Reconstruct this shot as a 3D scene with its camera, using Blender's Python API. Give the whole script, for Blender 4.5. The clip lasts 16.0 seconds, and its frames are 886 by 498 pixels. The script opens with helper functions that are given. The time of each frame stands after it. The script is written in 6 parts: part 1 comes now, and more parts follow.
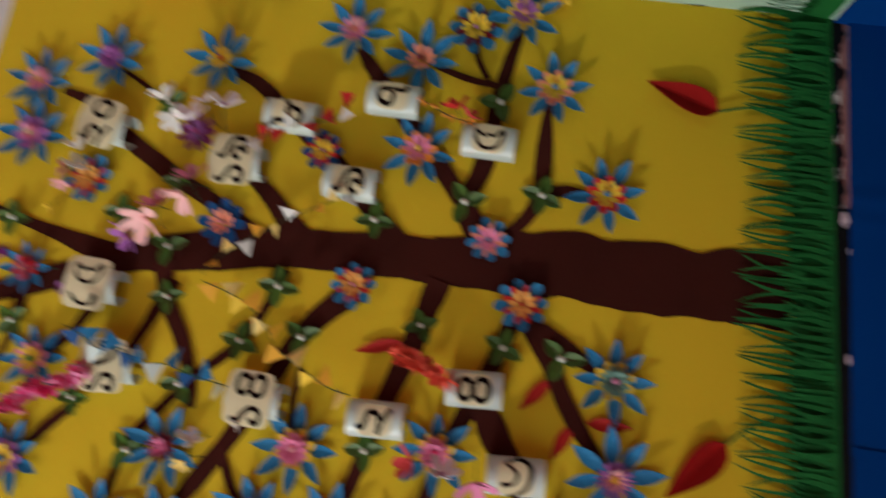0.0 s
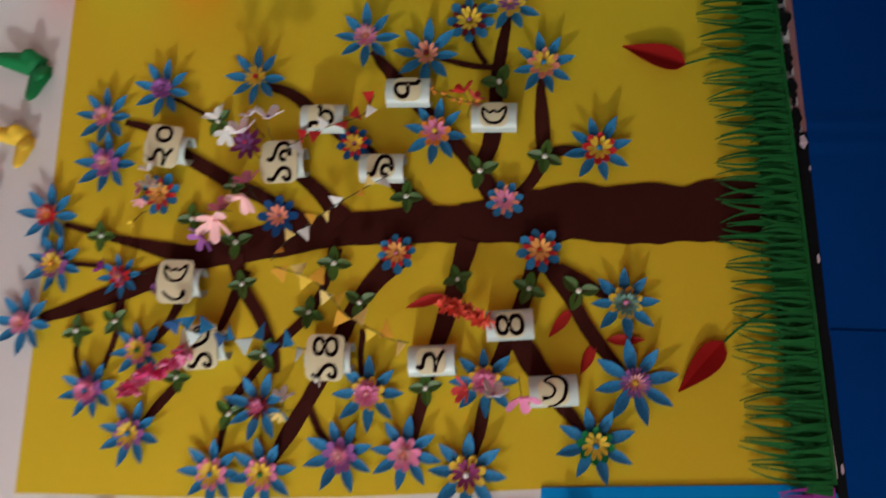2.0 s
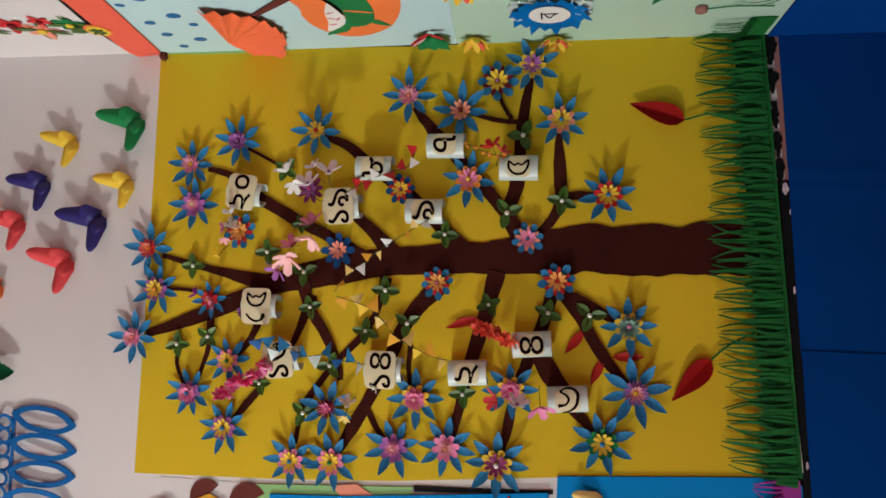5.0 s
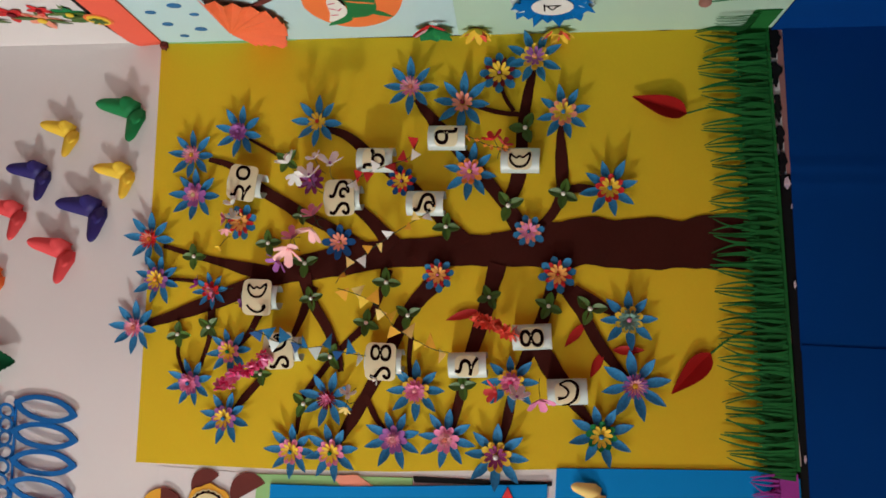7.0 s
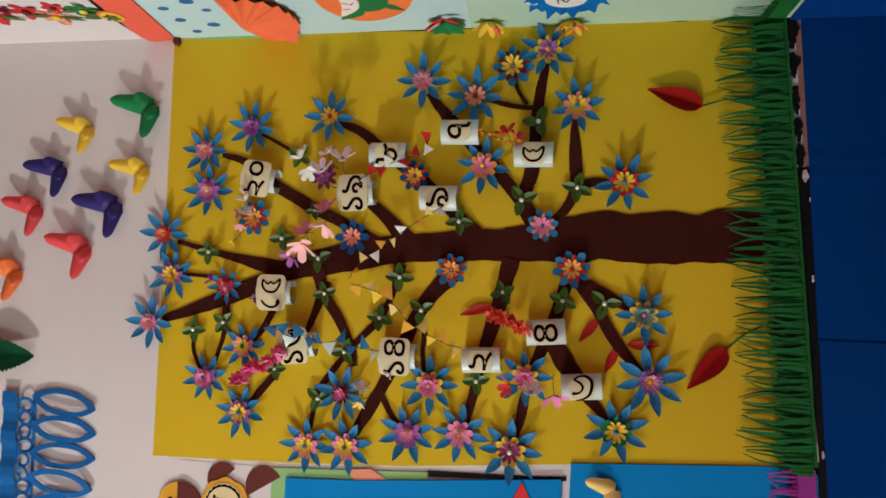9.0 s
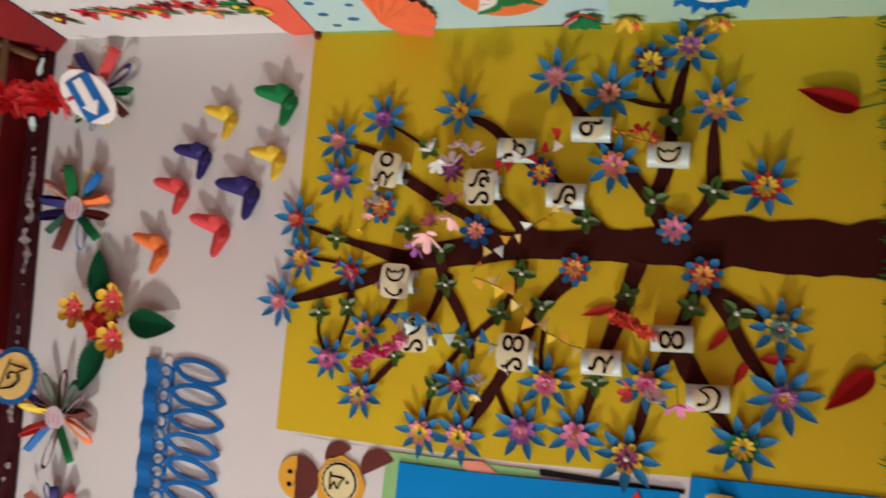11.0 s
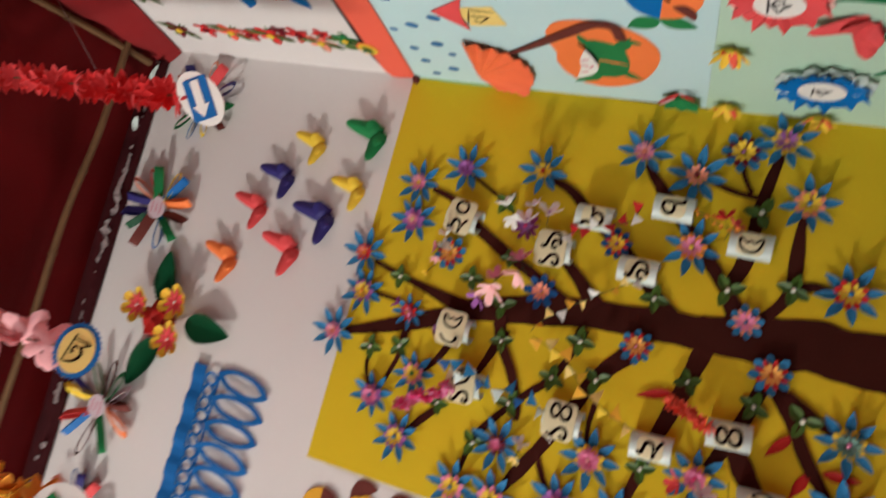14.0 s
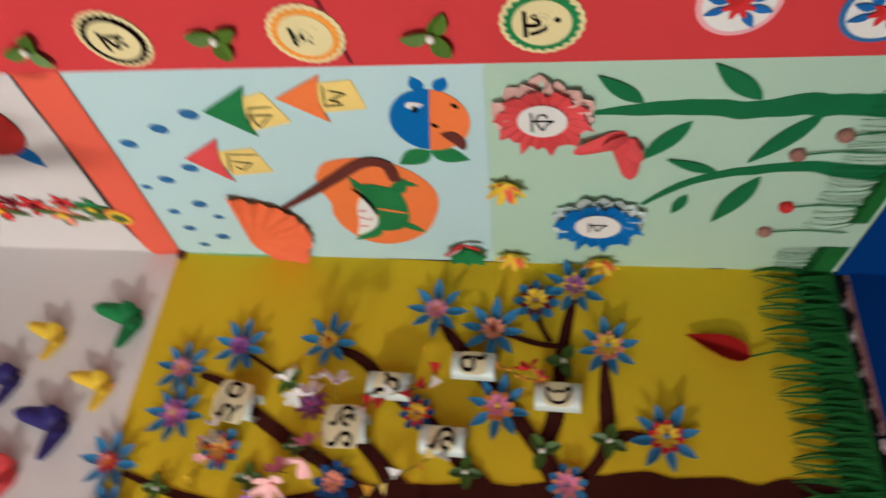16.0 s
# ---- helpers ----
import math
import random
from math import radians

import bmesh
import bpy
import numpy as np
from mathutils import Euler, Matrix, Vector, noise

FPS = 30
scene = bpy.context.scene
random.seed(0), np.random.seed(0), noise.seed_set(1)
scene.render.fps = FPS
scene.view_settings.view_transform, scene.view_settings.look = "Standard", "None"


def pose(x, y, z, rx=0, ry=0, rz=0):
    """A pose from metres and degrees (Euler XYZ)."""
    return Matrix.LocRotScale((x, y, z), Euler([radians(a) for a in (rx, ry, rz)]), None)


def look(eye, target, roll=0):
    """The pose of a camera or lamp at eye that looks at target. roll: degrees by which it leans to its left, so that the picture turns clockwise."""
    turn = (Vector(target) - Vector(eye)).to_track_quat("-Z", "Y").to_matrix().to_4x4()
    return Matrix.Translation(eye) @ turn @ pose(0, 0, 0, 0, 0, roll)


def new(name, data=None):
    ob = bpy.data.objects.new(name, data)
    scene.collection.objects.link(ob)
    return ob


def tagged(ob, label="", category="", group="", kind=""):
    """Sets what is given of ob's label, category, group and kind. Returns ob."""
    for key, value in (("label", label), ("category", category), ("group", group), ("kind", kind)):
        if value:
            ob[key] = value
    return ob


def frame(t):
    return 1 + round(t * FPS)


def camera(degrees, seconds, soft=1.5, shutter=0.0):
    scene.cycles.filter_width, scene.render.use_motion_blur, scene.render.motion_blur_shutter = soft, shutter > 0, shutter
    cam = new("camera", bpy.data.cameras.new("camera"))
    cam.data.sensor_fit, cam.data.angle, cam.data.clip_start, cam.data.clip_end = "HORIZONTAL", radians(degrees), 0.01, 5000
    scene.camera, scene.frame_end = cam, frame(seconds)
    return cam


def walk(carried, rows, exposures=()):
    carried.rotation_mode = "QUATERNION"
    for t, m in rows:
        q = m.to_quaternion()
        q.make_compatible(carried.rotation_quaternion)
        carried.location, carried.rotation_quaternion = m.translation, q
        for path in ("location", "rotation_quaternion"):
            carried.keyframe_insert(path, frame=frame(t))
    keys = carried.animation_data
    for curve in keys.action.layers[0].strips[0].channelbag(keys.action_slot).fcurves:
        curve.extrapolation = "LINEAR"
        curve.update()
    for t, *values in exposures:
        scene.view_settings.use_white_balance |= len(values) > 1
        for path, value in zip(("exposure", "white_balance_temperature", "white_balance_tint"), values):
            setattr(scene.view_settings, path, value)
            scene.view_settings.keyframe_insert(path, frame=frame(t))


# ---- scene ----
cam = camera(65.3, 16.0, soft=1.6, shutter=1.05)
PATH = [
    (0, (-0.662, -1.085, 1.305), (-0.319, 0.874, 1.524), -81.5),
    (0.2, (-0.68, -1.091, 1.311), (-0.31, 0.852, 1.613), -82.2),
    (0.4, (-0.695, -1.1, 1.314), (-0.381, 0.849, 1.631), -83.3),
    (0.5, (-0.701, -1.107, 1.314), (-0.455, 0.859, 1.587), -84.5),
    (0.6, (-0.706, -1.115, 1.313), (-0.511, 0.862, 1.541), -85.7),
    (0.8, (-0.713, -1.135, 1.307), (-0.521, 0.841, 1.549), -87.6),
    (0.9, (-0.715, -1.148, 1.304), (-0.467, 0.824, 1.526), -88.5),
    (1, (-0.716, -1.162, 1.303), (-0.427, 0.808, 1.498), -89.4),
    (1.1, (-0.717, -1.176, 1.303), (-0.399, 0.788, 1.496), -90.3),
    (1.3, (-0.718, -1.205, 1.303), (-0.359, 0.756, 1.464), -90.1),
    (1.4, (-0.718, -1.219, 1.303), (-0.359, 0.742, 1.46), -90.1),
    (1.5, (-0.718, -1.232, 1.304), (-0.365, 0.729, 1.477), -90.0),
    (1.6, (-0.718, -1.242, 1.306), (-0.37, 0.719, 1.488), -89.9),
    (1.8, (-0.717, -1.26, 1.31), (-0.417, 0.706, 1.517), -89.3),
    (2, (-0.714, -1.282, 1.312), (-0.449, 0.685, 1.555), -89.0),
    (2.2, (-0.693, -1.314, 1.306), (-0.496, 0.66, 1.559), -88.4),
    (2.4, (-0.655, -1.355, 1.296), (-0.475, 0.623, 1.534), -87.8),
    (2.5, (-0.637, -1.378, 1.293), (-0.437, 0.598, 1.528), -87.9),
    (2.6, (-0.622, -1.403, 1.291), (-0.398, 0.569, 1.538), -88.3),
    (2.8, (-0.603, -1.452, 1.29), (-0.354, 0.51, 1.589), -88.6),
    (2.9, (-0.598, -1.473, 1.29), (-0.356, 0.489, 1.593), -88.7),
    (3, (-0.594, -1.49, 1.289), (-0.368, 0.472, 1.601), -88.6),
    (3.1, (-0.591, -1.503, 1.287), (-0.407, 0.461, 1.616), -88.8),
    (3.4, (-0.586, -1.522, 1.277), (-0.474, 0.449, 1.596), -89.1),
    (3.5, (-0.586, -1.525, 1.276), (-0.474, 0.444, 1.61), -89.1),
    (3.7, (-0.598, -1.53, 1.277), (-0.477, 0.436, 1.625), -88.8),
    (5.8, (-0.544, -1.548, 1.276), (-0.472, 0.423, 1.608), -89.2),
    (6, (-0.55, -1.542, 1.276), (-0.534, 0.432, 1.596), -89.0),
    (6.1, (-0.549, -1.542, 1.276), (-0.539, 0.432, 1.599), -89.1),
    (6.5, (-0.544, -1.541, 1.271), (-0.491, 0.431, 1.602), -89.4),
    (7, (-0.553, -1.547, 1.278), (-0.478, 0.421, 1.623), -88.4),
    (7.5, (-0.554, -1.546, 1.274), (-0.489, 0.42, 1.633), -88.4),
    (8, (-0.556, -1.543, 1.277), (-0.499, 0.424, 1.631), -88.3),
    (8.2, (-0.55, -1.541, 1.27), (-0.496, 0.425, 1.631), -88.4),
    (10.3, (-0.542, -1.552, 1.304), (-0.512, 0.383, 1.809), -86.1),
    (10.5, (-0.545, -1.554, 1.308), (-0.519, 0.366, 1.868), -85.9),
    (11, (-0.546, -1.557, 1.321), (-0.531, 0.328, 1.991), -85.2),
    (11.5, (-0.549, -1.565, 1.335), (-0.501, 0.284, 2.098), -84.6),
    (12, (-0.557, -1.576, 1.347), (-0.527, 0.244, 2.175), -83.6),
    (12.5, (-0.565, -1.584, 1.347), (-0.547, 0.22, 2.212), -81.8),
    (13, (-0.574, -1.582, 1.35), (-0.555, 0.226, 2.205), -79.4),
    (13.5, (-0.576, -1.578, 1.347), (-0.503, 0.217, 2.226), -78.0),
    (13.9, (-0.579, -1.567, 1.347), (-0.441, 0.241, 2.192), -77.5),
    (14, (-0.58, -1.563, 1.347), (-0.414, 0.248, 2.179), -77.5),
    (14.1, (-0.581, -1.559, 1.347), (-0.381, 0.253, 2.17), -77.4),
    (14.4, (-0.587, -1.542, 1.349), (-0.317, 0.267, 2.159), -78.3),
    (14.5, (-0.591, -1.532, 1.349), (-0.302, 0.278, 2.15), -78.9),
    (14.6, (-0.596, -1.52, 1.349), (-0.267, 0.285, 2.146), -79.6),
    (14.9, (-0.614, -1.472, 1.348), (-0.086, 0.326, 2.047), -83.5),
    (15, (-0.62, -1.455, 1.347), (-0.047, 0.34, 2.018), -84.3),
    (15.1, (-0.626, -1.438, 1.346), (-0.01, 0.345, 2.01), -84.9),
    (15.3, (-0.637, -1.406, 1.344), (0.06, 0.37, 1.944), -87.0),
    (15.4, (-0.642, -1.392, 1.343), (0.082, 0.381, 1.919), -87.6),
    (15.5, (-0.646, -1.378, 1.341), (0.114, 0.379, 1.921), -88.1),
    (15.7, (-0.652, -1.354, 1.338), (0.176, 0.391, 1.857), -88.8),
    (15.9, (-0.656, -1.334, 1.335), (0.23, 0.404, 1.778), -89.2),
    (16, (-0.658, -1.324, 1.334), (0.241, 0.416, 1.739), -88.5),
]
walk(cam, [(t, look(eye, target, roll)) for t, eye, target, roll in PATH], [(0, -0.36, 6400, 10), (2.5, -0.27, 6250, 10), (3.5, -0.21, 6280, 10), (6.5, -0.13, 6480, 10), (10.5, -0.13, 6500, 10), (13, -0.10, 6640, 10), (14.5, -0.12, 6610, 10), (16, -0.13, 6520, 10)])

# ---- light and room air ----
world = bpy.data.worlds.new("room_air")
world.use_nodes = True
scene.world = world
world.node_tree.nodes["Background"].inputs[0].default_value = (1.0, 0.85, 0.73, 1)
world.node_tree.nodes["Background"].inputs[1].default_value = 0.075


def lamp(name, eye, target, power, wide, high, tint):
    data = bpy.data.lights.new(name, "AREA")
    data.energy, data.shape, data.size, data.size_y, data.color = power, "RECTANGLE", wide, high, tint
    ob = new(name, data)
    ob.matrix_world = look(eye, target)
    return ob


# an unseen bright tube far to the west, assumed from the long shadows, tipped upward to dim the low wall
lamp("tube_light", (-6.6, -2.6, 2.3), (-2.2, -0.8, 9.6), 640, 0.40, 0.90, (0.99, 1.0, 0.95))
# unseen fill lamp added to even out the brightness across the wall
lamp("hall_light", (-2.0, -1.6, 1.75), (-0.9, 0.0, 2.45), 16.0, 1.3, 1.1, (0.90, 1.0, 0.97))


# ---- materials ----
def surface(name, colour, rough=0.75, spread=0.10, blotch=5.0, grain=260.0, relief=0.15, sheen=0.0, gloss=0.18, deep=0.0004):
    m = bpy.data.materials.new(name)
    m.use_nodes = True
    tree = m.node_tree
    link, node = tree.links.new, tree.nodes.new
    b = tree.nodes["Principled BSDF"]
    b.inputs["Roughness"].default_value = rough
    b.inputs["Specular IOR Level"].default_value = gloss
    b.inputs["Sheen Weight"].default_value = sheen
    place = node("ShaderNodeTexCoord")
    big, fine = node("ShaderNodeTexNoise"), node("ShaderNodeTexNoise")
    big.inputs["Scale"].default_value, big.inputs["Detail"].default_value = blotch, 4
    fine.inputs["Scale"].default_value, fine.inputs["Detail"].default_value = grain, 3
    link(place.outputs["Object"], big.inputs["Vector"])
    link(place.outputs["Object"], fine.inputs["Vector"])
    info = node("ShaderNodeObjectInfo")
    add = node("ShaderNodeMath")
    add.operation = "ADD"
    link(big.outputs["Fac"], add.inputs[0])
    mul = node("ShaderNodeMath")
    mul.operation, mul.inputs[1].default_value = "MULTIPLY", 0.35
    link(fine.outputs["Fac"], mul.inputs[0])
    link(mul.outputs[0], add.inputs[1])
    add2 = node("ShaderNodeMath")
    add2.operation = "MULTIPLY_ADD"
    link(info.outputs["Random"], add2.inputs[0])
    add2.inputs[1].default_value = 0.35
    link(add.outputs[0], add2.inputs[2])
    span = node("ShaderNodeMapRange")
    span.inputs["From Min"].default_value, span.inputs["From Max"].default_value = 0.45, 1.25
    span.inputs["To Min"].default_value, span.inputs["To Max"].default_value = 1 - spread, 1 + spread
    link(add2.outputs[0], span.inputs["Value"])
    hue = node("ShaderNodeHueSaturation")
    hue.inputs["Color"].default_value = (*colour, 1)
    link(span.outputs[0], hue.inputs["Value"])
    link(hue.outputs[0], b.inputs["Base Color"])
    bump = node("ShaderNodeBump")
    bump.inputs["Strength"].default_value, bump.inputs["Distance"].default_value = relief, deep
    link(fine.outputs["Fac"], bump.inputs["Height"])
    link(bump.outputs[0], b.inputs["Normal"])
    return m


YELLOW_SHEET = surface("yellow_chart_paper", (0.645, 0.447, 0.021), 0.85, 0.08, 2.2, 180, 0.25, 0.0, 0.08)
WALL_CLOTH = surface("white_wall_cloth", (0.69, 0.645, 0.635), 0.85, 0.06, 1.6, 420, 0.35, 0.1)
WALL_PLAIN = surface("dull_plaster", (0.45, 0.40, 0.36), 0.9, 0.1, 2.0, 90, 0.4)
BLUE_CLOTH = surface("blue_cotton_cloth", (0.0004, 0.042, 0.215), 0.9, 0.14, 2.5, 600, 0.4, 0.0, 0.05)
RED_CLOTH = surface("dark_red_satin_cloth", (0.088, 0.0017, 0.0026), 0.6, 0.45, 3.0, 500, 0.3, 0.0, 0.12)
BRIGHT_RED_CLOTH = surface("red_cotton_cloth", (0.23, 0.008, 0.010), 0.75, 0.15, 3.0, 500, 0.3, 0.05, 0.2)
RED_SHEET = surface("red_chart_paper", (0.62, 0.045, 0.05), 0.7, 0.06, 2.0, 200, 0.2)
ORANGE_SHEET = surface("orange_red_paper", (0.83, 0.125, 0.075), 0.7, 0.06, 3.0, 200, 0.2)
SKY_SHEET = surface("pale_blue_paper", (0.48, 0.67, 0.69), 0.75, 0.05, 2.0, 200, 0.2)
MINT_SHEET = surface("pale_green_paper", (0.44, 0.63, 0.495), 0.75, 0.05, 2.0, 200, 0.2)
LIME_SHEET = surface("light_green_paper", (0.30, 0.55, 0.22), 0.75, 0.05, 3.0, 200, 0.2)
PANEL_BLUE = surface("bright_blue_paper", (0.002, 0.140, 0.42), 0.7, 0.08, 3.0, 200, 0.2, 0.0, 0.06)
POSTER_BLUE = surface("azure_chart_paper", (0.003, 0.235, 0.60), 0.7, 0.08, 3.0, 200, 0.2, 0.0, 0.06)
BARK = surface("dark_brown_paper", (0.050, 0.0115, 0.0085), 0.95, 0.25, 7.0, 160, 0.5, 0.0, 0.03)
BLUE = surface("blue_petal_paper", (0.027, 0.195, 0.405), 0.6, 0.32, 14.0, 300, 0.25)
DARKBLUE = surface("dark_blue_petal_paper", (0.008, 0.07, 0.22), 0.6, 0.2, 14.0, 300, 0.25)
GREEN = surface("green_paper", (0.012, 0.20, 0.06), 0.65, 0.2, 10.0, 300, 0.25)
GRASS = surface("grass_green_paper", (0.012, 0.128, 0.026), 0.7, 0.3, 9.0, 240, 0.3)
MOSS = surface("moss_green_foam", (0.095, 0.185, 0.022), 0.45, 0.3, 18.0, 350, 0.3, 0.0, 0.3)
LEAF = surface("olive_green_foam", (0.064, 0.130, 0.019), 0.45, 0.35, 18.0, 350, 0.3, 0.0, 0.35)
VINE = surface("vine_green_paper", (0.006, 0.16, 0.055), 0.7, 0.12, 8.0, 250, 0.2)
TEAL = surface("grey_teal_paper", (0.20, 0.36, 0.30), 0.7, 0.15, 18.0, 300, 0.25)
RED = surface("red_paper", (0.62, 0.028, 0.030), 0.6, 0.2, 14.0, 300, 0.25)
DARKRED = surface("maroon_paper", (0.17, 0.010, 0.018), 0.65, 0.2, 14.0, 300, 0.25)
LEAFRED = surface("crimson_paper", (0.40, 0.016, 0.012), 0.55, 0.15, 12.0, 300, 0.25)
PINK = surface("pink_paper", (0.78, 0.25, 0.43), 0.6, 0.2, 14.0, 300, 0.25)
PALEPINK = surface("pale_pink_foam", (0.82, 0.40, 0.42), 0.6, 0.12, 14.0, 300, 0.25)
HOTPINK = surface("hot_pink_paper", (0.78, 0.06, 0.22), 0.5, 0.25, 16.0, 300, 0.3)
SALMON = surface("salmon_paper", (0.82, 0.30, 0.20), 0.65, 0.15, 14.0, 300, 0.25)
PURPLE = surface("purple_paper", (0.38, 0.13, 0.40), 0.65, 0.2, 14.0, 300, 0.25)
MAUVE = surface("mauve_foam", (0.88, 0.80, 0.86), 0.6, 0.2, 14.0, 300, 0.25)
ORANGE = surface("orange_paper", (0.86, 0.32, 0.045), 0.65, 0.12, 12.0, 300, 0.25)
PEACH = surface("peach_paper", (0.88, 0.43, 0.11), 0.65, 0.1, 12.0, 300, 0.25)
CORAL = surface("coral_red_paper", (0.72, 0.075, 0.080), 0.65, 0.12, 12.0, 300, 0.25)
TANGERINE = surface("tangerine_paper", (0.86, 0.20, 0.055), 0.65, 0.08, 8.0, 300, 0.25)
BLUSH = surface("blush_paper", (0.78, 0.50, 0.44), 0.7, 0.1, 12.0, 300, 0.25)
YELLOW = surface("yellow_paper", (0.82, 0.55, 0.05), 0.65, 0.15, 12.0, 300, 0.25)
CREAM = surface("cream_paper", (0.78, 0.66, 0.35), 0.7, 0.08, 10.0, 300, 0.2)
LABEL = surface("beige_label_card", (0.74, 0.665, 0.43), 0.7, 0.06, 10.0, 300, 0.2)
WHITE = surface("white_paper", (0.80, 0.78, 0.74), 0.65, 0.05, 10.0, 300, 0.2)
TUBE = surface("pale_glossy_card", (0.60, 0.68, 0.64), 0.35, 0.05, 10.0, 300, 0.1, 0.0, 0.5)
PEARL = surface("pearl_bead", (0.85, 0.82, 0.72), 0.18, 0.03, 20.0, 300, 0.02, 0.0, 0.7)
DROPBLUE = surface("grey_blue_paper", (0.025, 0.15, 0.36), 0.65, 0.15, 12.0, 300, 0.2)
PALEYELLOW = surface("pale_yellow_paper", (0.84, 0.62, 0.20), 0.65, 0.1, 12.0, 300, 0.2)
LILAC = surface("pale_lilac_card", (0.66, 0.52, 0.57), 0.7, 0.08, 12.0, 300, 0.2)
GLINT_AND_THREAD = surface("crumpled_silver_tinsel", (0.27, 0.22, 0.22), 0.4, 0.5, 40.0, 300, 0.4, 0.0, 0.5)
PLUM = surface("plum_paper", (0.25, 0.035, 0.13), 0.6, 0.25, 14.0, 300, 0.25)
MARIGOLD = surface("marigold_paper", (0.76, 0.45, 0.04), 0.6, 0.2, 14.0, 300, 0.25)
DEEPLEAF = surface("deep_crimson_paper", (0.29, 0.009, 0.008), 0.75, 0.15, 12.0, 300, 0.25, 0.0, 0.05)
BLOSSOM = surface("bright_pink_petal", (0.96, 0.56, 0.55), 0.6, 0.12, 14.0, 300, 0.25)
OCHRE = surface("ochre_paper", (0.74, 0.37, 0.035), 0.7, 0.1, 10.0, 300, 0.2)
INK = surface("black_marker_ink", (0.009, 0.004, 0.004), 0.9, 0.1, 20.0, 300, 0.0, 0.0, 0.0)
PINKINK = surface("pink_marker_ink", (0.62, 0.12, 0.20), 0.6, 0.1, 20.0, 300, 0.1)
NAVY = surface("navy_foam", (0.034, 0.026, 0.15), 0.5, 0.15, 10.0, 300, 0.2)
# black for real paper stripes and for strips that paint shaded gaps
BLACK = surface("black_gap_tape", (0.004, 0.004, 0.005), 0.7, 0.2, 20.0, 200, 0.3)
MAGENTA = surface("magenta_paper", (0.30, 0.035, 0.27), 0.65, 0.2, 10.0, 300, 0.25)
DUSTYPINK = surface("dusty_pink_paper", (0.36, 0.16, 0.15), 0.75, 0.15, 8.0, 300, 0.2)
BROWN = surface("brown_paper", (0.13, 0.028, 0.022), 0.75, 0.15, 8.0, 300, 0.2)
BAMBOO = surface("dry_bamboo", (0.17, 0.09, 0.042), 0.6, 0.3, 12.0, 120, 0.5)
LOOPBLUE = surface("ribbon_blue_paper", (0.010, 0.13, 0.40), 0.6, 0.15, 10.0, 300, 0.2)
STRING = surface("dark_green_string", (0.02, 0.06, 0.03), 0.8, 0.1, 20.0, 300, 0.2)
DEEPGREEN = surface("deep_green_satin", (0.003, 0.062, 0.023), 0.5, 0.25, 14.0, 200, 0.4)
MAROON_SHADE = surface("maroon_backing_cloth", (0.045, 0.004, 0.006), 0.9, 0.3, 9.0, 300, 0.4)
UMBRELLA = surface("red_orange_paper", (0.85, 0.165, 0.065), 0.65, 0.12, 12.0, 300, 0.25)
BUD = surface("dull_brown_paper", (0.33, 0.15, 0.12), 0.7, 0.15, 12.0, 300, 0.25)
FLOOR = surface("grey_floor", (0.16, 0.15, 0.14), 0.8, 0.2, 2.0, 60, 0.4)


# ---- helpers for building ----
MESHES = {}


def mesh_of(name, bm, material):
    bm.normal_update()
    for f in bm.faces:
        f.smooth = True
    for e in bm.edges:
        if len(e.link_faces) == 2 and e.calc_face_angle(0) > 0.9:
            e.smooth = False
    me = bpy.data.meshes.new(name)
    bm.to_mesh(me)
    bm.free()
    me.materials.append(material)
    return me


def part(name, bm, material, parent, label="", m=None):
    """One mesh under a thing or a part; bm may be a mesh that alike pieces share."""
    me = bm if isinstance(bm, bpy.types.Mesh) else mesh_of(name, bm, material)
    ob = new(name, me)
    ob.parent = parent
    if m is not None:
        ob.matrix_basis = m
    return tagged(ob, label)


def shared(key, material, make):
    key = (*key, material.name)
    if key not in MESHES:
        MESHES[key] = mesh_of(key[0], make(), material)
    return MESHES[key]


def thing(name, m, label, category, group="", kind=""):
    ob = new(name)
    ob.empty_display_size = 0.02
    ob.matrix_world = m
    return tagged(ob, label, category, group, kind)


def solid(name, bm, material, m, label, category="", group="", kind=""):
    ob = new(name, mesh_of(name, bm, material))
    ob.matrix_world = m
    return tagged(ob, label, category, group, kind)


def north(x, z, out=0.0, spin=0.0):
    """A place on the tree wall: local x to the east, y up, z out of the wall."""
    return pose(x, -out, z, 90, 0, 0) @ pose(0, 0, 0, 0, 0, spin)


def east(y, z, out=0.0, spin=0.0):
    """A place on the side wall: local x to the south, y up, z out of the wall."""
    return pose(-out, y, z, 90, 0, -90) @ pose(0, 0, 0, 0, 0, spin)


def turn(a, x=0.0, y=0.0, z=0.0, s=1.0):
    return pose(x, y, z, 0, 0, a) @ Matrix.Scale(s, 4)


def box_bm(a, b, bevel=0.0):
    bm = bmesh.new()
    bmesh.ops.create_cube(bm, size=1)
    for v in bm.verts:
        v.co = Vector([(a[i] + b[i]) / 2 + v.co[i] * (b[i] - a[i]) for i in range(3)])
    if bevel:
        bmesh.ops.bevel(bm, geom=bm.edges[:], offset=bevel, segments=2, affect="EDGES")
    return bm


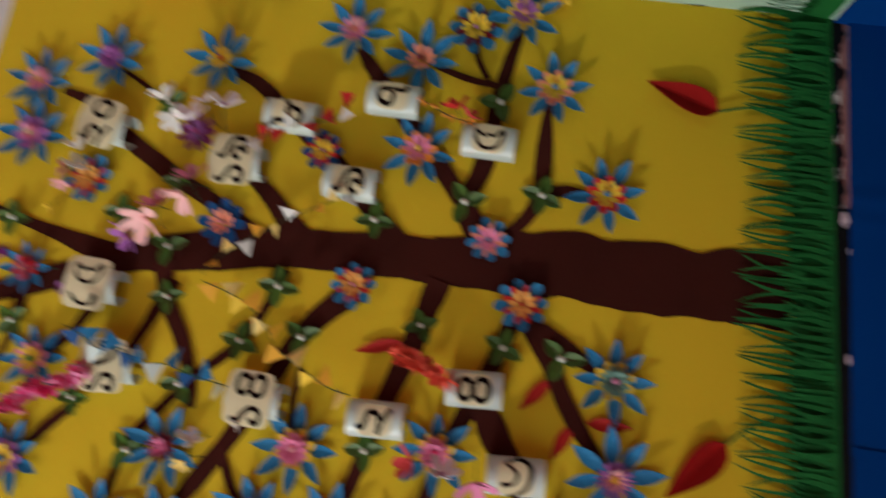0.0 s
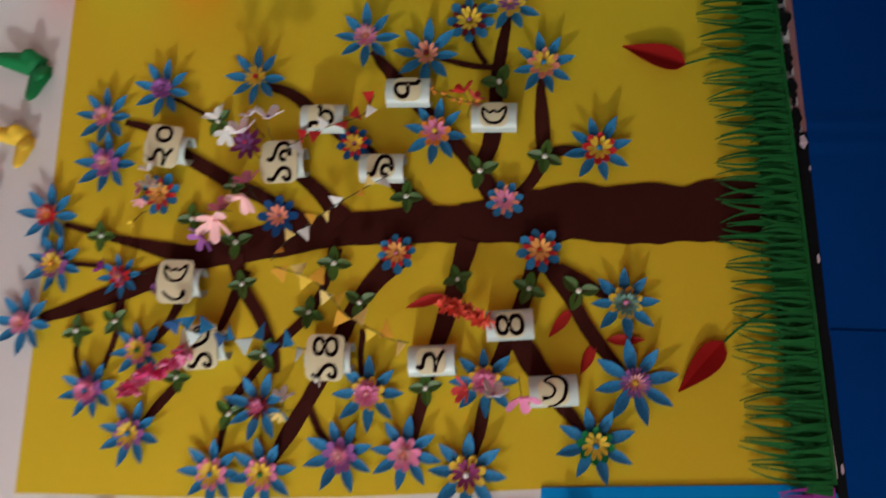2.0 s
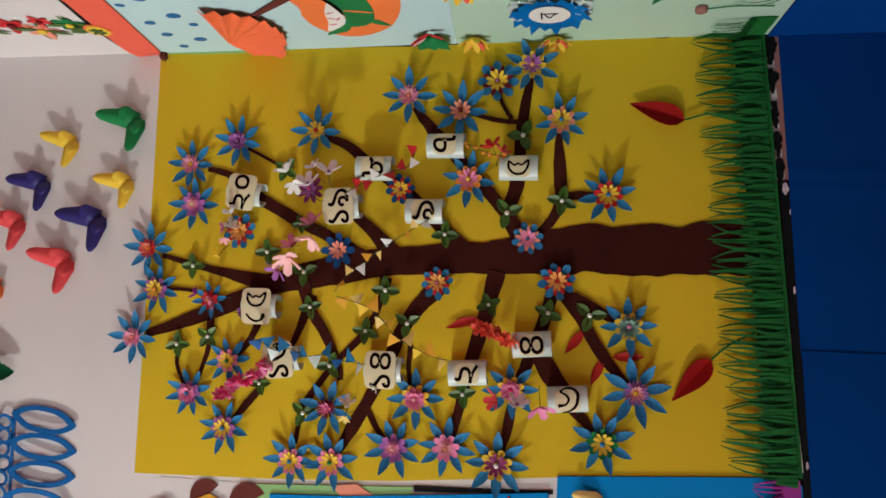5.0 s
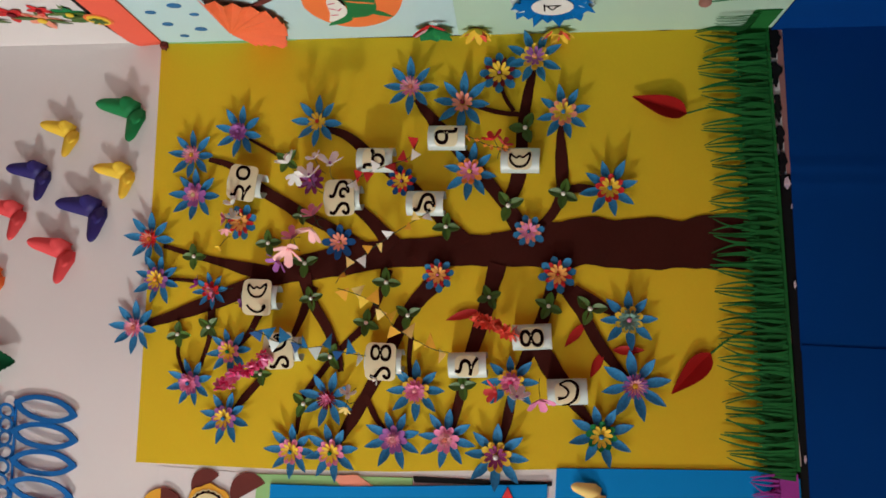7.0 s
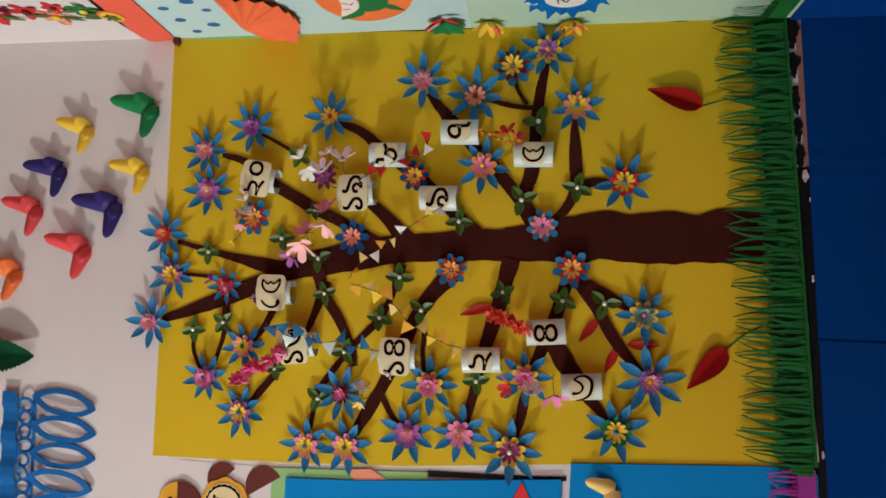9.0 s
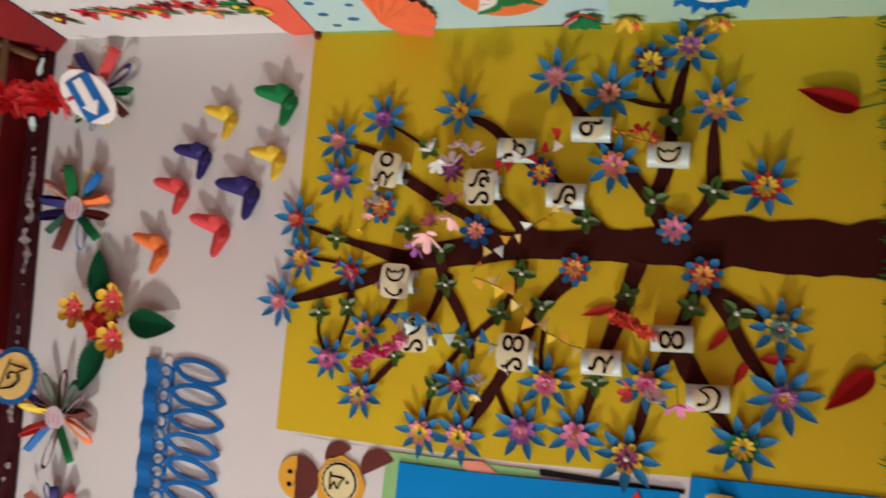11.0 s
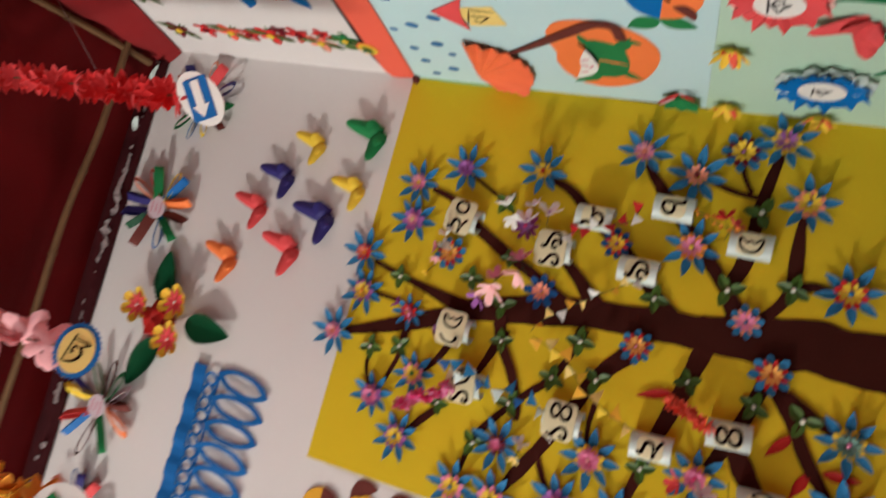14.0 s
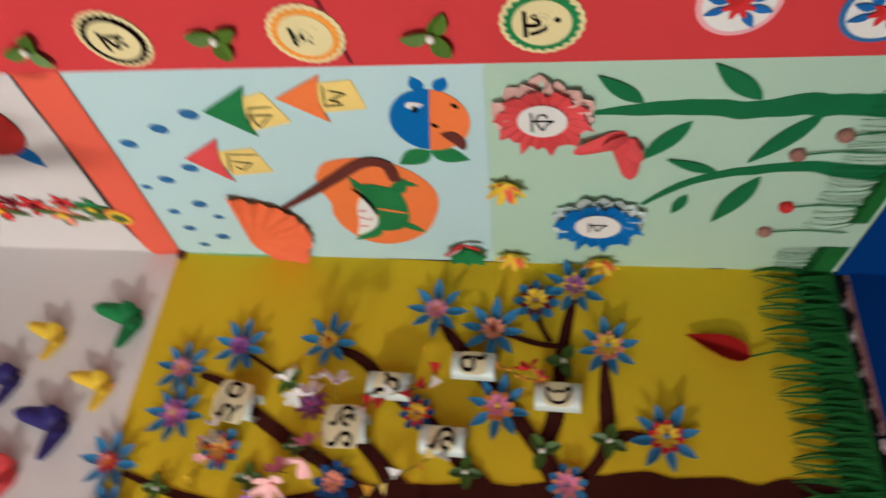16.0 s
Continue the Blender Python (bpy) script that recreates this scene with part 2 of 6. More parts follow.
def plate_bm(outline, thick, low=0.0, bow=0.0):
    """A flat sheet of card from its outline, low above the wall; bow lifts its middle."""
    bm = bmesh.new()
    top = [bm.verts.new((x, y, low + thick)) for x, y in outline]
    bot = [bm.verts.new((x, y, low)) for x, y in outline]
    n = len(top)
    for i in range(n):
        bm.faces.new((bot[i], bot[(i + 1) % n], top[(i + 1) % n], top[i]))
    cx, cy = sum(p[0] for p in outline) / n, sum(p[1] for p in outline) / n
    mid = bm.verts.new((cx, cy, low + thick + bow))
    for i in range(n):
        bm.faces.new((top[i], top[(i + 1) % n], mid))
    return bm


def dense(outline, step=0.004):
    """The same closed outline with no side longer than the step."""
    pts = []
    for (ax, ay), (bx, by) in zip(outline, outline[1:] + outline[:1]):
        n = max(1, math.ceil(math.hypot(bx - ax, by - ay) / step))
        pts += [(ax + (bx - ax) * i / n, ay + (by - ay) * i / n) for i in range(n)]
    return pts


def dished_bm(outline, thick):
    """A sheet built in rings, so that it can be bent evenly."""
    bm, rings = bmesh.new(), []
    for z in (0.0, thick):
        rings.append([[bm.verts.new((x * k, y * k, z)) for x, y in outline] for k in (1.0, 0.8, 0.6, 0.4, 0.2)] + [[bm.verts.new((0, 0, z))]])
    n = len(outline)
    for rows in rings:
        for a, b in zip(rows, rows[1:]):
            for i in range(n):
                j = (i + 1) % n
                bm.faces.new((a[i], a[j], b[j], b[i]) if len(b) > 1 else (a[i], a[j], b[0]))
    for i in range(n):
        j = (i + 1) % n
        bm.faces.new((rings[0][0][i], rings[0][0][j], rings[1][0][j], rings[1][0][i]))
    bmesh.ops.recalc_face_normals(bm, faces=bm.faces[:])
    return bm


def flat_bm(outline, thick, low=0.0):
    bm = bmesh.new()
    face = bm.faces.new([bm.verts.new((x, y, low)) for x, y in outline])
    if face.normal.z < 0:
        face.normal_flip()
    up = bmesh.ops.extrude_face_region(bm, geom=[face])
    bmesh.ops.translate(bm, verts=[g for g in up["geom"] if isinstance(g, bmesh.types.BMVert)], vec=(0, 0, thick))
    bmesh.ops.recalc_face_normals(bm, faces=bm.faces[:])
    return bm


def oval(rx, ry, n=28, wave=0.0, waves=0, lean=0.0):
    pts = []
    for i in range(n):
        a = 2 * math.pi * i / n
        k = 1 + wave * math.cos(waves * a)
        x, y = rx * k * math.cos(a), ry * k * math.sin(a)
        pts.append((x * math.cos(lean) - y * math.sin(lean), x * math.sin(lean) + y * math.cos(lean)))
    return pts


def leaf_outline(length, width, n=9, power=0.8):
    up = [(length * i / n, width / 2 * math.sin(math.pi * (i / n) ** power)) for i in range(n + 1)]
    return up + [(x, -y) for x, y in reversed(up[1:-1])]


def rounded(w, h, r, n=4):
    pts = []
    for cx, cy, a0 in ((w / 2 - r, h / 2 - r, 0), (r - w / 2, h / 2 - r, 90), (r - w / 2, r - h / 2, 180), (w / 2 - r, r - h / 2, 270)):
        for i in range(n + 1):
            a = radians(a0 + 90 * i / n)
            pts.append((cx + r * math.cos(a), cy + r * math.sin(a)))
    return pts


def thicken(bm, thick):
    """Give a thin sheet its thickness, with the normals brought up to date first."""
    bm.normal_update()
    bmesh.ops.solidify(bm, geom=bm.faces[:], thickness=thick)
    bmesh.ops.recalc_face_normals(bm, faces=bm.faces[:])


def petal_bm(length=1.0, width=0.3, lift=0.3, curl=0.3, fold=0.15, power=0.8, start=0.0, thick=0.012, n=6, blunt=0.0, ripple=0.0, jag=0.0):
    """A curved paper petal along x that rises towards its tip, with a crease down its middle."""
    bm = bmesh.new()
    rows = []
    for i in range(n + 1):
        t = i / n
        half = width / 2 * (math.sin(math.pi * min(1, t ** power)) * (1 - blunt) + blunt * min(1, 3.2 * math.sqrt(max(0, t * (1 - t)) + 0.004)) * (0.35 + 0.65 * t)) + 0.02 * width
        half *= 1 - jag * (i % 2)
        x = start + (length - start) * t
        z = lift * t + curl * t * t + ripple * (i % 2)
        rows.append([bm.verts.new((x, -half, z + fold * half)), bm.verts.new((x, 0, z - fold * half * 0.6)), bm.verts.new((x, half, z + fold * half))])
    for a, b in zip(rows, rows[1:]):
        bm.faces.new((a[0], b[0], b[1], a[1]))
        bm.faces.new((a[1], b[1], b[2], a[2]))
    thicken(bm, thick)
    return bm


def join(into, bm, m):
    bm.transform(m)
    me = bpy.data.meshes.new("scratch")
    bm.to_mesh(me)
    bm.free()
    into.from_mesh(me)
    bpy.data.meshes.remove(me)


def ring_bm(count, make, lean=0.0, seed=0, weld=0.0):
    rnd, bm = random.Random(seed), bmesh.new()
    for i in range(count):
        join(bm, make(), pose(0, 0, 0, 0, -lean + rnd.uniform(-6, 6), 360 * i / count + rnd.uniform(-5, 5)))
    if weld:
        bmesh.ops.remove_doubles(bm, verts=[v for v in bm.verts if v.co.length < weld], dist=2 * weld)
    return bm


def dome_bm(r, h, rough=0.0, seed=0):
    bm = bmesh.new()
    bmesh.ops.create_uvsphere(bm, u_segments=14, v_segments=8, radius=1)
    for v in bm.verts:
        k = 1 + rough * noise.noise(v.co * 4 + Vector((seed, 0, 0)))
        v.co = Vector((v.co.x * r * k, v.co.y * r * k, v.co.z * h * k))
    return bm


def ball(r):
    return lambda: dome_bm(r, r)


def spline(points, steps=6):
    """A smooth run through points of any dimension."""
    pts = [Vector(p) for p in points]
    pts = [2 * pts[0] - pts[1], *pts, 2 * pts[-1] - pts[-2]]
    run = []
    for a, b, c, d in zip(pts, pts[1:], pts[2:], pts[3:]):
        for i in range(steps):
            t = i / steps
            run.append(0.5 * (2 * b + (c - a) * t + (2 * a - 5 * b + 4 * c - d) * t * t + (3 * b - a - 3 * c + d) * t ** 3))
    return run + [pts[-2]]


def ribbon_bm(points, thick, low, seed=0, wave=0.0):
    """A flat band of paper through (x, y, width) points with slightly uneven edges."""
    run, bm, rows = spline(points), bmesh.new(), []
    for i, p in enumerate(run):
        q = run[min(i + 1, len(run) - 1)] - run[max(i - 1, 0)]
        side = Vector((-q.y, q.x)).normalized()
        l, r = (p.z / 2 * (1 + wave * noise.noise(Vector((i * 0.33, seed, s)))) for s in (0.3, 7.7))
        rows.append([bm.verts.new((p.x + side.x * l, p.y + side.y * l, low + thick)), bm.verts.new((p.x - side.x * r, p.y - side.y * r, low + thick)),
                     bm.verts.new((p.x - side.x * r, p.y - side.y * r, low)), bm.verts.new((p.x + side.x * l, p.y + side.y * l, low))])
    for a, b in zip(rows, rows[1:]):
        for k in range(4):
            bm.faces.new((a[k], b[k], b[(k + 1) % 4], a[(k + 1) % 4]))
    bm.faces.new(rows[0])
    bm.faces.new(rows[-1][::-1])
    bmesh.ops.recalc_face_normals(bm, faces=bm.faces[:])
    return bm


def tube_bm(points, radius, sides=6, taper=1.0):
    run, bm, rings = [Vector(p) for p in points], bmesh.new(), []
    for i, p in enumerate(run):
        q = (run[min(i + 1, len(run) - 1)] - run[max(i - 1, 0)]).normalized()
        a = q.orthogonal().normalized() if not rings else (rings[-1][1] - q * rings[-1][1].dot(q)).normalized()
        b = q.cross(a)
        r = radius * (1 + (taper - 1) * i / max(1, len(run) - 1))
        rings.append(([bm.verts.new(p + r * (a * math.cos(2 * math.pi * k / sides) + b * math.sin(2 * math.pi * k / sides))) for k in range(sides)], a))
    for (u, _), (v, _) in zip(rings, rings[1:]):
        for k in range(sides):
            bm.faces.new((u[k], u[(k + 1) % sides], v[(k + 1) % sides], v[k]))
    bm.faces.new(rings[0][0][::-1])
    bm.faces.new(rings[-1][0])
    return bm


def strip_loop_bm(length, wide, deep, thick=0.0011, n=18):
    """A strip of paper bent into a pointed loop along x; the strip stands on its edge."""
    bm, rows = bmesh.new(), []
    for i in range(n + 1):
        a = 2 * math.pi * i / n
        x = length * (1 - math.cos(a)) / 2
        y = wide / 2 * math.sin(a) * (0.25 + 0.75 * math.sin(a / 2) ** 1.5)
        rows.append([bm.verts.new((x, y, 0)), bm.verts.new((x, y, deep))])
    for a, b in zip(rows, rows[1:]):
        bm.faces.new((a[0], b[0], b[1], a[1]))
    thicken(bm, thick)
    return bm


def text_mesh(body, size, material, bold=0.0):
    c = bpy.data.curves.new("writing", "FONT")
    c.body, c.size, c.align_x, c.align_y, c.extrude, c.offset = body, size, "CENTER", "CENTER", 0.0002, bold
    ob = bpy.data.objects.new("writing", c)
    me = bpy.data.meshes.new_from_object(ob)
    bpy.data.objects.remove(ob)
    me.name = "writing"
    me.materials.clear()
    me.materials.append(material)
    xs, ys = [v.co.x for v in me.vertices], [v.co.y for v in me.vertices]
    me.transform(Matrix.Translation((-(min(xs) + max(xs)) / 2, -(min(ys) + max(ys)) / 2, 0)))
    return me


def hoop_bm(rx, ry, band, deep, low, point=0.0, n=22):
    """A flat band of paper cut as a closed hoop; point sharpens its two ends."""
    bm, rows = bmesh.new(), []
    for i in range(n):
        a = 2 * math.pi * i / n
        k = 1 - point * abs(math.sin(a)) ** 2
        x, y = rx * math.cos(a) * (k + (1 - k) * abs(math.cos(a))), ry * math.sin(a)
        f, g = (rx - band) / rx, (ry - band * (1 + point)) / ry
        rows.append([bm.verts.new((x, y, low)), bm.verts.new((x, y, low + deep)), bm.verts.new((x * f, y * g, low + deep)), bm.verts.new((x * f, y * g, low))])
    for a, b in zip(rows, rows[1:] + rows[:1]):
        for k in range(4):
            bm.faces.new((a[k], b[k], b[(k + 1) % 4], a[(k + 1) % 4]))
    bmesh.ops.recalc_face_normals(bm, faces=bm.faces[:])
    return bm


# ---- the booth ----
HERE = Matrix.Identity(4)
solid("wall_north", box_bm((-7.0, 0, 0), (0.1, 0.1, 3.4)), WALL_CLOTH, HERE, "white cloth-covered wall behind the paper tree", "wall", kind="structure")
solid("wall_east", box_bm((0, -2.7, 0), (0.1, 0, 3.4)), WALL_CLOTH, HERE, "white cloth-covered side wall of the booth", "wall", kind="structure")
solid("wall_west", box_bm((-7.1, -2.7, 0), (-7.0, 0.1, 3.4)), WALL_PLAIN, HERE, "plain dull plaster wall closing the booth", "wall", kind="structure")
solid("wall_south", box_bm((-7.1, -2.8, 0), (0.1, -2.7, 3.4)), WALL_PLAIN, HERE, "plain dull plaster wall at the open end", "wall", kind="structure")
solid("floor", box_bm((-7.1, -2.8, -0.1), (0.1, 0.1, 0)), FLOOR, HERE, "plain grey floor of the booth", "floor", kind="structure")


def cloth_ceiling_bm(x0, x1, y0, y1, nx, ny):
    bm = bmesh.new()
    rows = []
    for j in range(ny + 1):
        y = y0 + (y1 - y0) * j / ny
        row = []
        for i in range(nx + 1):
            x = x0 + (x1 - x0) * i / nx
            wave = 0.018 * noise.noise(Vector((x * 1.7, y * 5.0, 0.4))) + 0.022 * abs(noise.noise(Vector((x * 2.3 + 7, y * 3.1, 1.9)))) + 0.012 * noise.noise(Vector((x * 5, y * 12, 3.0))) + 0.010 * math.sin(y * 21 + 1.5 * math.sin(x * 2))
            row.append(bm.verts.new((x, y, 3.215 + 0.05 * y - 0.02 * (x > -0.1) + wave * min(1, -y * 6 + 0.2))))
        rows.append(row)
    for a, b in zip(rows, rows[1:]):
        for k in range(nx):
            bm.faces.new((a[k], b[k], b[k + 1], a[k + 1]))
    bmesh.ops.recalc_face_normals(bm, faces=bm.faces[:])
    thicken(bm, 0.004)
    return bm


solid("ceiling", cloth_ceiling_bm(-7.05, 0.05, 0.02, -2.75, 150, 60), RED_CLOTH, HERE, "sagging dark red cloth canopy ceiling", "ceiling", kind="structure")


def valance_bm():
    """Cloth that hangs from the canopy along the side wall, its hem dropping towards the room."""
    bm, rows = bmesh.new(), []
    for i in range(41):
        t = i / 40
        y = -0.004 - 1.6 * t
        hem = 3.12 - 0.40 * min(t * 1.6, 0.5) - 0.10 * t
        rows.append([bm.verts.new((-0.006 - 0.028 * k / 4 - 0.012 * math.sin(i * 1.3 + k) * (k / 4) - 0.03 * math.sin(math.pi * k / 4), y, hem + (3.24 - hem) * k / 4)) for k in range(5)])
    for a, b in zip(rows, rows[1:]):
        for k in range(4):
            bm.faces.new((a[k], b[k], b[k + 1], a[k + 1]))
    thicken(bm, 0.003)
    return bm


solid("red_valance", valance_bm(), BRIGHT_RED_CLOTH, HERE, "bright red cloth valance along the top of the side wall", "valance")
def shade_roll_bm():
    """A crumpled roll in the angle of wall and canopy, added in place of its shade."""
    bm, rows = bmesh.new(), []
    for i in range(261):
        x = -0.012 - 2.6 * i / 260
        n = [noise.noise(Vector((x * 9, k * 1.7, 3))) + 0.5 * noise.noise(Vector((x * 31, k * 2.9, 6))) for k in range(5)]
        rows.append([bm.verts.new((x, y + 0.006 * n[k], z + 0.006 * n[k])) for k, (y, z) in enumerate(((-0.006, 3.162), (-0.020, 3.160), (-0.032, 3.168), (-0.040, 3.182), (-0.042, 3.206)))])
    for a, b in zip(rows, rows[1:]):
        for k in range(4):
            bm.faces.new((a[k], b[k], b[k + 1], a[k + 1]))
    thicken(bm, 0.002)
    return bm


# the dark band of shade below the canopy, put into this roll's colour
solid("trim_maroon_cloth", shade_roll_bm(), MAROON_SHADE, HERE, "crumpled dark maroon roll standing in for shade under the canopy", "trim", kind="structure")


def torn_edge_bm():
    """A crumpled strip with ragged edges that thins out to nothing in places."""
    bm, last = bmesh.new(), None
    for i in range(420):
        x = -0.02 - 1.5 * i / 419
        body = 0.20 + 1.3 * noise.noise(Vector((x * 7, 2.0, 0))) + (0.45 if -0.66 < x < -0.33 else 0.1 if x < -0.66 else -0.2)
        wide = max(0.0, 0.0085 * body + 0.011 * noise.noise(Vector((x * 45, 0, 1))))
        mid = 0.012 * noise.noise(Vector((x * 16, 5, 0)))
        row = None
        if wide > 0.0024:
            row = [bm.verts.new((x + 0.004 * noise.noise(Vector((x * 90, k, 4))), -0.042 - 0.7 * (mid + wide * (k / 2 - 1)) + 0.006 * noise.noise(Vector((x * 70, k * 3.1, 2))), 3.164 + 0.7 * (mid + wide * (k / 2 - 1)) + 0.006 * noise.noise(Vector((x * 80, k * 2.3, 8))))) for k in range(5)]
        if row and last:
            for k in range(4):
                bm.faces.new((last[k], row[k], row[k + 1], last[k + 1]))
        last = row
    back = bm.copy()
    bmesh.ops.translate(back, verts=back.verts[:], vec=(0, 0.0006, 0.0006))
    bmesh.ops.reverse_faces(back, faces=back.faces[:])
    join(bm, back, Matrix.Identity(4))
    return bm


# glints on the dark red canopy edge, painted as a ragged pale strip
solid("trim_tinsel", torn_edge_bm(), GLINT_AND_THREAD, HERE, "ragged pale strip standing in for glints along the canopy edge", "trim", kind="structure")


def plastic_scrap(x, y, z, long, wide, spin):
    """A crumpled leaf of thin pale plastic left hanging under the canopy edge."""
    bm = petal_bm(long, wide, 0.012, 0.004, 0.35, 0.75, 0.0, 0.0008, 8, 0.3)
    for v in bm.verts:
        v.co += Vector((0, 0, 0.004)) * noise.noise(v.co * 70 + Vector((x * 30, 0, 0)))
    solid("plastic_scrap", bm, TUBE, north(x, z, -y, spin), "crumpled pale plastic scrap under the canopy edge", "scrap", "plastic scraps under the canopy")


plastic_scrap(-0.125, -0.050, 3.166, 0.060, 0.022, -35)
plastic_scrap(-0.290, -0.050, 3.168, 0.045, 0.032, -20)


def bamboo(points, radius):
    run = spline(points, 10)
    pole = thing("bamboo_pole", HERE, "thin dry bamboo pole tied under the red canopy", "pole", "bamboo poles under the canopy")
    part("cane", tube_bm(run, radius, 8, 0.85), BAMBOO, pole)
    for i in range(6, len(run) - 2, 9):
        d = (run[i + 1] - run[i]).normalized() * 0.004
        part("node", tube_bm([run[i] - d, run[i], run[i] + d], radius * 1.18, 8), BAMBOO, pole)


bamboo([(-0.03, -0.17, 3.155), (-0.32, -0.178, 3.15), (-0.60, -0.20, 3.155), (-0.90, -0.207, 3.15), (-1.35, -0.214, 3.155), (-2.2, -0.22, 3.15)], 0.0105)
bamboo([(-0.075, -0.075, 3.158), (-0.07, -0.25, 3.160), (-0.075, -0.55, 3.148), (-0.08, -1.2, 3.125)], 0.011)


def skirt_bm(folds, x0, x1, top0, top1, bottom):
    """A hanging cloth skirt with pressed vertical folds; x along it, y up, z out."""
    bm, rows, n = bmesh.new(), [], 60
    for i in range(n + 1):
        x = x0 + (x1 - x0) * i / n
        ridge = sum(0.0028 * max(0, 1 - abs(x - f) / 0.02) - 0.0008 * max(0, 1 - abs(x - f - 0.018) / 0.015) for f in folds)
        rows.append([bm.verts.new((x, y, 0.009 + ridge + 0.0012 * noise.noise(Vector((x * 4, y * 2, 5))))) for y in (bottom + (top0 + (top1 - top0) * i / n - bottom) * k / 8 for k in range(9))])
    for a, b in zip(rows, rows[1:]):
        for k in range(8):
            bm.faces.new((a[k], b[k], b[k + 1], a[k + 1]))
    thicken(bm, 0.003)
    return bm


def cloth_skirt(place, seams, folds, top, label):
    """Lengths of cloth hung side by side, each lapping a little over the next."""
    sk = thing("blue_cloth_skirt", place, label, "cloth", "blue cloth skirts")
    for k, (a, b) in enumerate(zip(seams, seams[1:])):
        part("cloth_panel", skirt_bm([f for f in folds if a < f < b], a - (0.012 if k else 0), b, top(a), top(b), 0.0), BLUE_CLOTH, sk, "", pose(0, 0, 0.0022 * (k % 2)))


cloth_skirt(north(0, 0), (-2.95, -1.45, -0.672, 0.0), (-0.30, -0.335, -1.05), lambda x: 0.838 + 0.0695 * x, "dark blue cloth hung below the yellow board")
cloth_skirt(east(0, 0), (0.0, 0.72, 2.6), (0.33, 1.1), lambda x: 0.858, "dark blue cloth hung below the side wall panel")
solid("pink_edging", ribbon_bm([(-0.003, 0.8425, 0.011), (-0.10, 0.835, 0.012), (-0.22, 0.826, 0.011), (-0.32, 0.817, 0.008)], 0.0012, 0.0004, 4, 0.3), DUSTYPINK, north(0, 0), "dusty pink paper edging under the grass", "edging")
# black patches and strip stand in for the shaded gap between grass and cloth
for a, b, w in ((-0.004, -0.070, 0.024), (-0.078, -0.132, 0.022), (-0.148, -0.208, 0.014), (-0.214, -0.268, 0.016), (-0.270, -0.318, 0.020)):
    solid("black_edging", ribbon_bm([(x, 0.857 + 0.083 * x, w * k) for x, k in ((a, 0.4), ((2 * a + b) / 3, 1.0), ((a + 2 * b) / 3, 0.8), (b, 0.3))], 0.0012, 0.0024, int(a * -900), 0.9), BLACK, north(0, 0), "ragged black patch standing in for the shaded gap below the grass", "edging", "black paper edging")
solid("black_edging", ribbon_bm([(-0.318 - 0.1 * i, 0.827 - 0.0078 * i, 0.030 - 0.004 * math.sin(i * 2.3)) for i in range(11)], 0.0012, 0.0016, 5, 0.5), BLACK, north(0, 0), "blotchy black strip standing in for the shaded gap above the cloth", "edging", "black paper edging")
for x, z, w, h in ((-0.336, 0.822, 0.013, 0.028), (-0.385, 0.812, 0.005, 0.012), (-0.548, 0.804, 0.005, 0.018), (-0.905, 0.779, 0.006, 0.018)):
    scrap = dished_bm(dense([(x0 * w, y0 * h) for x0, y0 in ((0.5, -0.1), (0.2, 0.5), (-0.35, 0.38), (-0.5, -0.2), (-0.1, -0.5))], 0.002), 0.0008)
    for v in scrap.verts:
        v.co.z += 0.002 * noise.noise(v.co * 160 + Vector((x * 50, 0, 0)))
    solid("torn_scrap", scrap, LILAC, north(x, z, 0.006, -84), "small torn scrap of greyish paper under the board", "scrap", "torn scraps under the board")

# ---- sheets of paper on the walls ----
solid("white_torn_edge", ribbon_bm([(-0.60, 0.8165, 0.0012), (-0.66, 0.8115, 0.003), (-0.74, 0.8045, 0.0016), (-0.82, 0.7985, 0.0034), (-0.92, 0.790, 0.0045)], 0.001, 0.0060, 2, 0.9), WHITE, north(0, 0), "thin torn white paper edge under the grass", "edging")
solid("yellow_board", flat_bm([(0.0, 2.272), (-0.5, 2.277), (-1.031, 2.285), (-1.018, 1.92), (-1.002, 1.65), (-0.968, 1.30), (-0.932, 0.81), (0.0, 0.872)], 0.003, 0.002), YELLOW_SHEET, north(0, 0), "large yellow chart-paper board behind the tree", "board")
solid("blue_poster", flat_bm([(-0.963, 1.281), (-0.931, 0.815), (-0.945, 0.79), (-1.7, 0.74), (-1.7, 1.30)], 0.004, 0.006), POSTER_BLUE, north(0, 0), "bright blue paper panel overlapping the yellow board", "panel")
solid("green_poster", flat_bm([(-1.034, 1.972), (-1.012, 1.60), (-1.6, 1.60), (-1.6, 1.99)], 0.003, 0.001), LIME_SHEET, north(0, 0), "light green paper panel with striped border", "panel")
solid("blue_poster", flat_bm([(-1.053, 1.936), (-1.045, 1.78), (-1.029, 1.60), (-1.0, 1.30), (-1.6, 1.30), (-1.6, 1.95)], 0.004, 0.005), POSTER_BLUE, north(0, 0), "bright blue paper panel inside a green border", "panel")
solid("pink_stripe", flat_bm([(-1.022, 1.79), (-1.015, 1.73), (-1.043, 1.68), (-1.045, 1.765)], 0.002, 0.0045), SALMON, north(0, 0), "salmon paper stripe on the green border", "stripe")
solid("black_stripe", flat_bm([(-1.0085, 1.599), (-1.003, 1.42), (-0.995, 1.29), (-1.004, 1.29), (-1.022, 1.596)], 0.002, 0.001), BLACK, north(0, 0), "black paper border stripe beside the blue panel", "stripe")
